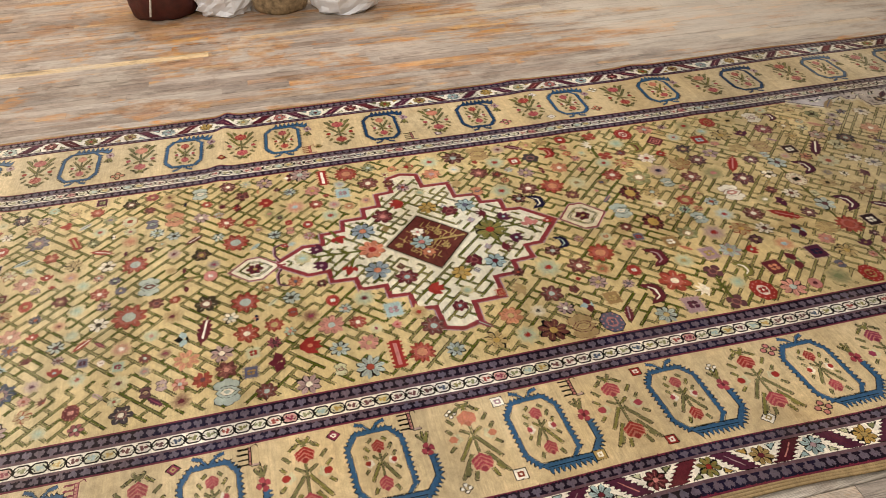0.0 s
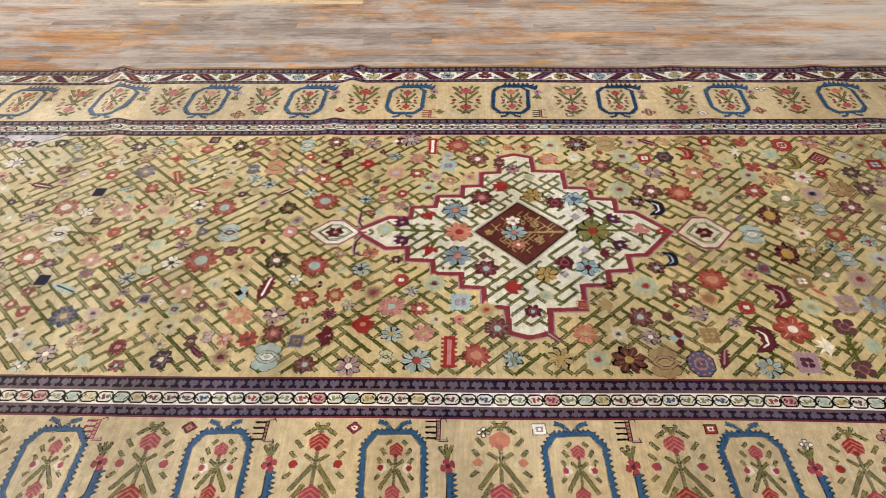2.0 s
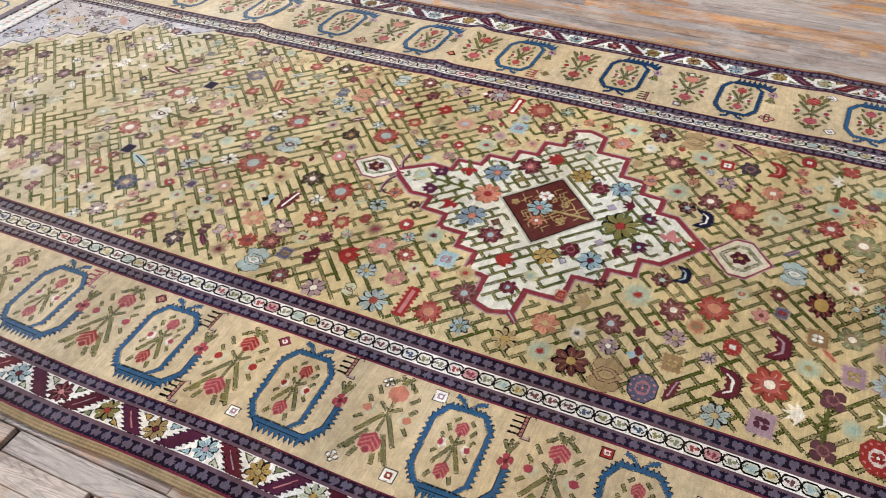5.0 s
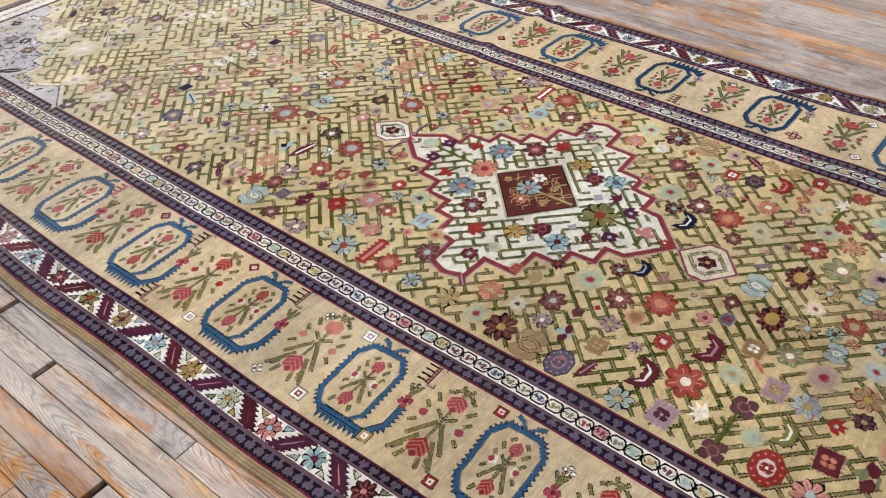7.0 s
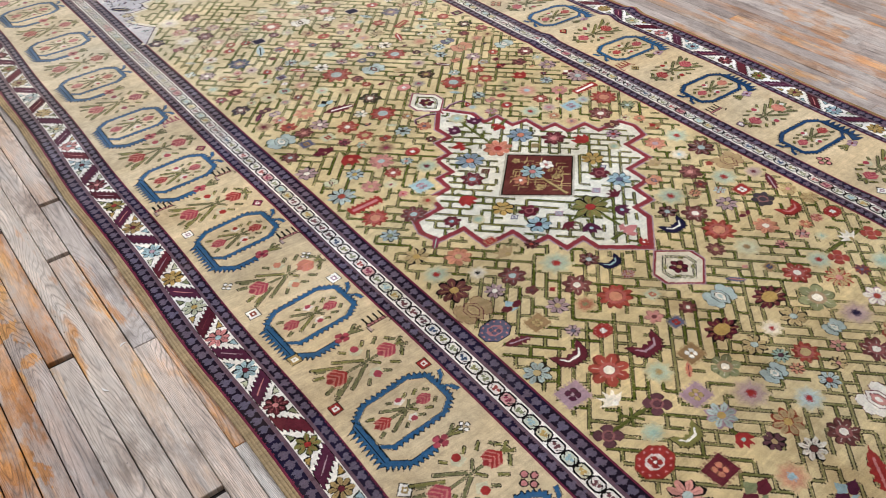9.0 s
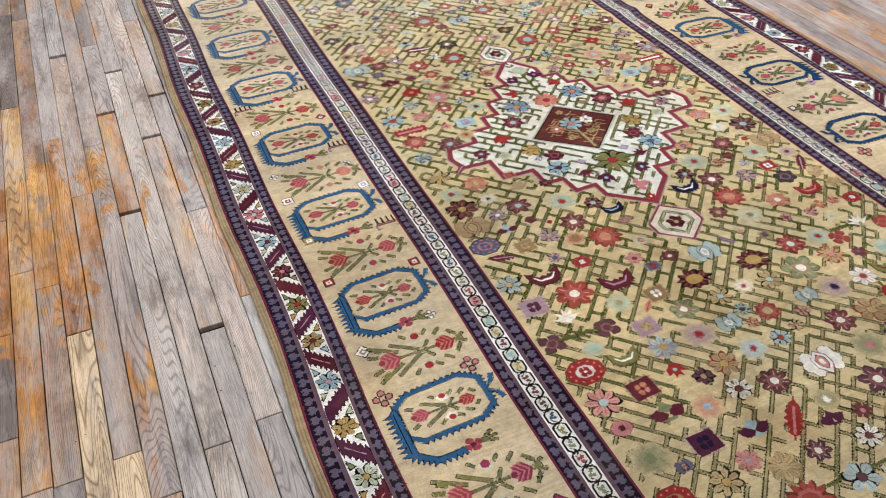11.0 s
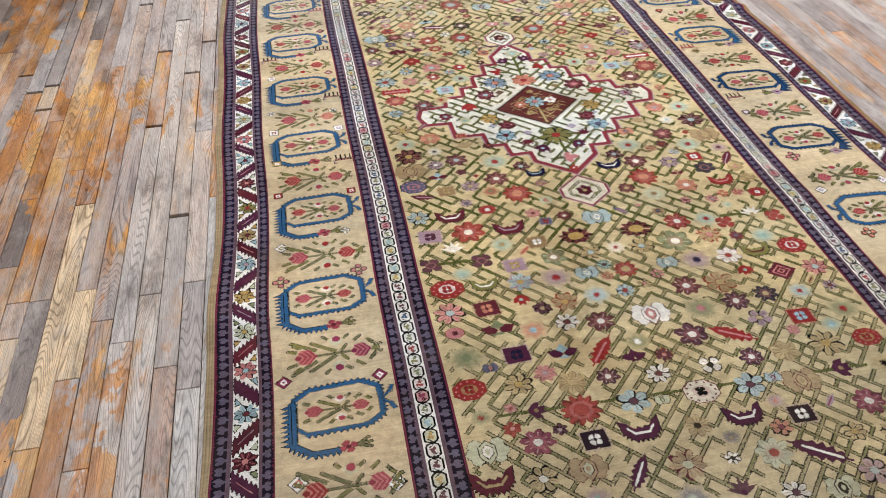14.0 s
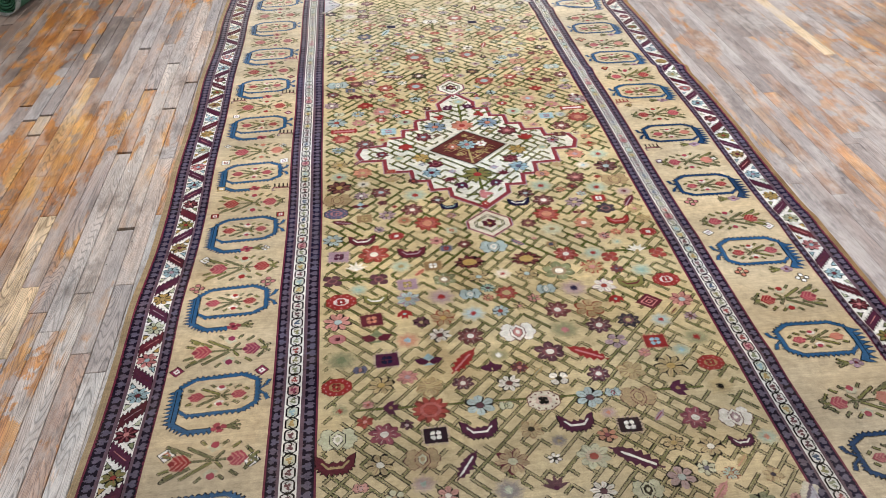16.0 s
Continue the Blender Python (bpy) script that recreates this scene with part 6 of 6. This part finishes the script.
bundle("sacking_bundle", "tan patterned rolled rug standing on the oak floor", 2.37, 0.295, 0.152, 0.8, SACK, folds=4, seed=8)
bundle("white_bundle", "large white plastic wrapped bundle standing on the oak floor", 2.30, -0.045, 0.200, 0.7, PLASTIC, folds=4, seed=11, crumple=0.0101, sides=22, rings=12)


def rolled_rug(x, y, heading, r, length):
    """A rug rolled up and lying on the floor, its spiral end in view."""
    root = tagged(new("rolled_rug"), "green rug rolled up on the floor with a pale edge", "rolled rug")
    root.matrix_world = pose(x, y, FLOOR_Z, 0, 0, heading)
    bm = bmesh.new()
    turns, steps, thick = 5.2, 170, 0.011
    prev = None
    for k in range(steps + 1):
        a = k / steps * turns * math.tau
        q = 0.015 + (r - 0.015) * k / steps
        pts = []
        for d, yy in ((0, 0), (0, length), (thick, length), (thick, 0)):
            pts.append(bm.verts.new(((q + d * 0.8) * math.cos(a), yy + 0.006 * math.sin(a * 1.7), r + 0.012 + (q + d * 0.8) * math.sin(a))))
        if prev:
            for m in range(4):
                bm.faces.new((prev[m], prev[(m + 1) % 4], pts[(m + 1) % 4], pts[m]))
        else:
            bm.faces.new(pts)
        prev = pts
    bm.faces.new(prev[::-1])
    part("roll", bm, GREENWOOL, root)
    bm = bmesh.new()
    for k in range(60):
        a = k / 60 * math.tau
        bmesh.ops.create_cone(bm, cap_ends=True, segments=5, radius1=0.004, radius2=0.002, depth=0.05, matrix=Matrix.Translation((r * 1.03 * math.cos(a), -0.012, r + 0.012 + r * 1.03 * math.sin(a))) @ Matrix.Rotation(radians(90), 4, "X"))
    part("fringe", bm, BACKING, root, "pale knotted fringe")


rolled_rug(-2.275, 1.86, -10, 0.085, 1.1)


# ---- oak strip floor ----
PITCH, FIRST = 0.0570, -1.2115
floor = tagged(new("floor"), "old oak strip floor, greyed and scuffed with remains of orange varnish", "floor", kind="structure")


def board_verts(w, length, h, seed, e):
    """A strip with eased edges and worn ends, as vertex and face lists."""
    rnd = random.Random(seed)
    c = [rnd.uniform(0, 0.55 * e) for _ in range(4)]
    low = [(-w, 0, -h), (w, 0, -h), (w, length, -h), (-w, length, -h)]
    mid = [(-w, c[0], -e), (w, c[1], -e), (w, length - c[2], -e), (-w, length - c[3], -e)]
    top = [(-w + e, c[0] + e, 0), (w - e, c[1] + e, 0), (w - e, length - c[2] - e, 0), (-w + e, length - c[3] - e, 0)]
    faces = [(8, 9, 10, 11)]
    for k in range(4):
        n = (k + 1) % 4
        faces += [(k, n, 4 + n, 4 + k), (4 + k, 4 + n, 8 + n, 8 + k)]
    return low + mid + top, faces


rest_v, rest_f, rest_c = [], [], []
count = 0
# where boards of a column end beside the rug, counted from the column at FIRST
ENDS = {1: (0.84, 0.145, -0.624), 0: (0.584, -0.312), -2: (0.788, 0.22, -0.814), -1: (1.068, -0.65), -4: (1.276, 0.348, -0.598, -0.911), -9: (0.595, 0.42), -18: (1.72,), -11: (1.58, 0.70), -10: (0.557,), -5: (0.69, -0.203, -1.1), -3: (-0.725, 0.6), -6: (-0.615, -0.009), -7: (0.95, 0.074, -0.61, -0.743), 2: (-0.247,), 53: (0.69, 1.75)}
# board ends that have broken away
NOTCH = ((1, 0.84), (0, 0.584), (-2, 0.22), (0, -0.312), (-2, 0.788), (-4, 1.276), (-1, 1.068), (-18, 1.72), (-11, 1.58), (-11, 0.70), (-10, 0.557), (-9, 0.595), (-9, 0.42))
# boards that differ: column, place along it, paleness, fresh wood, kept varnish
ODD = ((2, 0.1, 0.70, 0.1, 0.9), (2, -0.6, 0.85, 0.0, 0.05), (1, 1.2, 0.70, 0.0, 0.35), (1, 0.5, 0.66, 0.0, 0.0), (1, -0.3, 0.78, 0.0, 0.2), (1, -1.0, 0.90, 0.0, 0.0),
       (0, 0.9, 0.80, 0.0, 0.25), (0, 0.2, 0.75, 0.0, 0.35), (0, -0.8, 0.72, 0.0, 0.05), (-1, 1.3, 0.72, 0.0, 0.1), (-1, 0.3, 0.80, 0.08, 0.15), (-1, -1.0, 0.92, 0.0, 0.3),
       (-2, 1.2, 0.50, 0.0, 0.0), (-2, 0.5, 0.50, 0.0, 0.85), (-2, -0.3, 0.75, 0.0, 0.1), (-2, -1.2, 0.80, 0.0, 0.1), (-3, 1.0, 0.62, 0.0, 0.1), (-3, 0.0, 0.60, 0.0, 0.2), (-3, -1.0, 0.62, 0.0, 0.2),
       (-4, 1.6, 0.50, 0.0, 0.0), (-4, 0.8, 0.46, 0.0, 0.3), (-4, -0.1, 0.46, 0.0, 0.3), (-4, -0.7, 0.60, 1.0, 0.0), (-4, -1.2, 0.40, 0.0, 0.1), (-5, 0.4, 0.40, 0.0, 0.85), (-5, -0.6, 0.60, 0.95, 0.0),
       (-6, -0.3, 0.25, 0.0, 0.4), (-6, 0.5, 0.20, 0.0, 0.45), (-7, 0.5, 0.40, 0.15, 0.9), (-7, -0.3, 0.30, 0.0, 1.0), (-7, -0.68, 0.60, 0.1, 0.4), (-7, -1.0, 0.60, 0.8, 0.2),
       (-8, 0.8, 0.30, 0.0, 0.3), (-9, 0.2, 0.30, 0.0, 0.7), (-10, 0.3, 0.30, 0.0, 0.8), (-11, 1.1, 0.25, 0.0, 0.8), (-12, 0.6, 0.30, 0.0, 0.6), (53, 1.0, 0.60, 1.0, 0.1))
for col in range(math.floor((X0 - FIRST) / PITCH), math.ceil((X1 - FIRST) / PITCH)):
    x = FIRST + PITCH * col
    if x - PITCH / 2 < X0 or x + PITCH / 2 > X1:
        continue
    rnd = random.Random(col * 13 + 5)
    ends = sorted(ENDS.get(col, ()))
    spans = []
    y = Y0
    while y < Y1:
        end = y + rnd.choice((0.32, 0.48, 0.62, 0.8, 0.95, 1.2, 1.5)) * rnd.uniform(0.85, 1.15)
        stop = [e for e in ends if e > y + 1e-6]
        if stop and end > stop[0] - 0.2:
            end = stop[0]
        if ends and ends[0] - 0.3 < y < ends[-1] - 1e-6 and stop:
            end = stop[0]
        end = Y1 if Y1 - end < 0.15 else end
        fresh = 0.0 if rnd.random() > 0.012 else rnd.uniform(0.2, 0.6)
        old = 0.0 if rnd.random() > 0.14 else rnd.uniform(0.3, 0.8)
        shade = rnd.random()
        if x > 1.0:
            shade = 0.14 + 0.34 * shade
        elif x < -1.55:
            shade *= 0.45
        else:
            shade = 0.45 + 0.5 * shade if y < 0.8 else 0.20 + 0.36 * shade
        for c2, at, s2, f2, v2 in ODD:
            if c2 == col and y < at < end:
                shade, fresh, old = s2, f2, v2
        spans.append((y, end, shade, fresh, old))
        y = end
    for n, (a, b, shade, fresh, old) in enumerate(spans):
        # boards wholly under the rug's middle are never seen
        if -0.9 < x < 0.9 and SOUTH + 0.2 < a and b < NORTH - 0.2:
            continue
        far_off = x > 1.0 or x < -2.6
        gap = rnd.choice((0.0001, 0.0002, 0.0003) if far_off else (0.0003, 0.0006, 0.0010, 0.0016))
        if col == -9 and a > -0.4:
            gap = 0.0030
        short = (0.024 if col == -4 else 0.016) if (col, b) in NOTCH else rnd.choice((0.0001, 0.0002, 0.0003) if far_off else (0.0002, 0.0003, 0.0004, 0.0006, 0.0012))
        verts, faces = board_verts(PITCH / 2 - gap, b - a - short, 0.014, col * 100 + n, 0.0002 if far_off else 0.0016)
        drop = rnd.uniform(-0.0012, 0.0)
        tone = (rnd.random(), shade, fresh, old)
        near = -2.45 < x < -1.0 and -1.7 < a < 1.6 and count < 240
        east = 1.05 < x < 1.6 and -1.0 < a < 1.2 and count < 300
        if near or east:
            mesh = bpy.data.meshes.new("board")
            mesh.from_pydata(verts, [], faces)
            layer = mesh.attributes.new("tone", "FLOAT_COLOR", "FACE")
            layer.data.foreach_set("color", np.array([tone] * len(faces), dtype=np.float32).ravel())
            mesh.materials.append(OAK)
            ob = new("board", mesh)
            ob.location = (x, a, FLOOR_Z + drop)
            ob.parent = floor
            count += 1
        else:
            base = len(rest_v)
            rest_v += [(p + x, q + a, r + FLOOR_Z + drop) for p, q, r in verts]
            rest_f += [tuple(base + k for k in f) for f in faces]
            rest_c += [tone] * len(faces)
mesh = bpy.data.meshes.new("boards")
mesh.from_pydata(rest_v, [], rest_f)
layer = mesh.attributes.new("tone", "FLOAT_COLOR", "FACE")
layer.data.foreach_set("color", np.array(rest_c, dtype=np.float32).ravel())
mesh.materials.append(OAK)
rest = new("boards", mesh)
rest.parent = floor
tagged(rest, "old oak strips", kind="stuff")

# old nail holes in the boards beside the rug
bm = bmesh.new()
rnd = random.Random(77)
for n in range(80):
    col = rnd.randint(-14, 1)
    x, y = FIRST + PITCH * col + rnd.choice((-0.018, 0.017, 0.02, -0.02)) + rnd.uniform(-0.003, 0.003), rnd.uniform(-1.8, 1.7)
    bmesh.ops.create_circle(bm, cap_ends=True, segments=7, radius=rnd.uniform(0.0009, 0.0019), matrix=Matrix.Translation((x, y, FLOOR_Z + 0.0004)))
holes = part("nail_hole", bm, DARK, floor, "small dark nail holes")
tagged(holes, kind="stuff")


def splinter(x, y, turn, length):
    """A thin pale sliver of wood lying on the boards, slightly bent."""
    bm = bmesh.new()
    rows = []
    for k in range(7):
        f = k / 6
        half_w = 0.0022 * math.sin(math.pi * (0.12 + 0.8 * f))
        u, v, z = length * (f - 0.5), 0.0025 * math.sin(3 * f), 0.0006 + 0.0012 * f * (1 - f)
        rows.append([bm.verts.new((u, v + q * half_w, z + dz)) for q, dz in ((-1, 0), (1, 0), (1, 0.0011), (-1, 0.0011))])
    for a, b in zip(rows, rows[1:]):
        for k in range(4):
            bm.faces.new((a[k], a[(k + 1) % 4], b[(k + 1) % 4], b[k]))
    bm.faces.new(rows[0][::-1])
    bm.faces.new(rows[-1])
    ob = part("splinter", bm, PLASTER)
    ob.matrix_world = pose(x, y, FLOOR_Z - 0.0004, 0, 0, turn)
    tagged(ob, "small pale splinter of wood on the worn oak floor", "splinter", "splinters on the floor")


for x, y, turn, length in ((-1.196, 0.169, 20, 0.017), (-1.276, 0.065, 115, 0.020), (-1.424, 1.182, 5, 0.015)):
    splinter(x, y, turn, length)
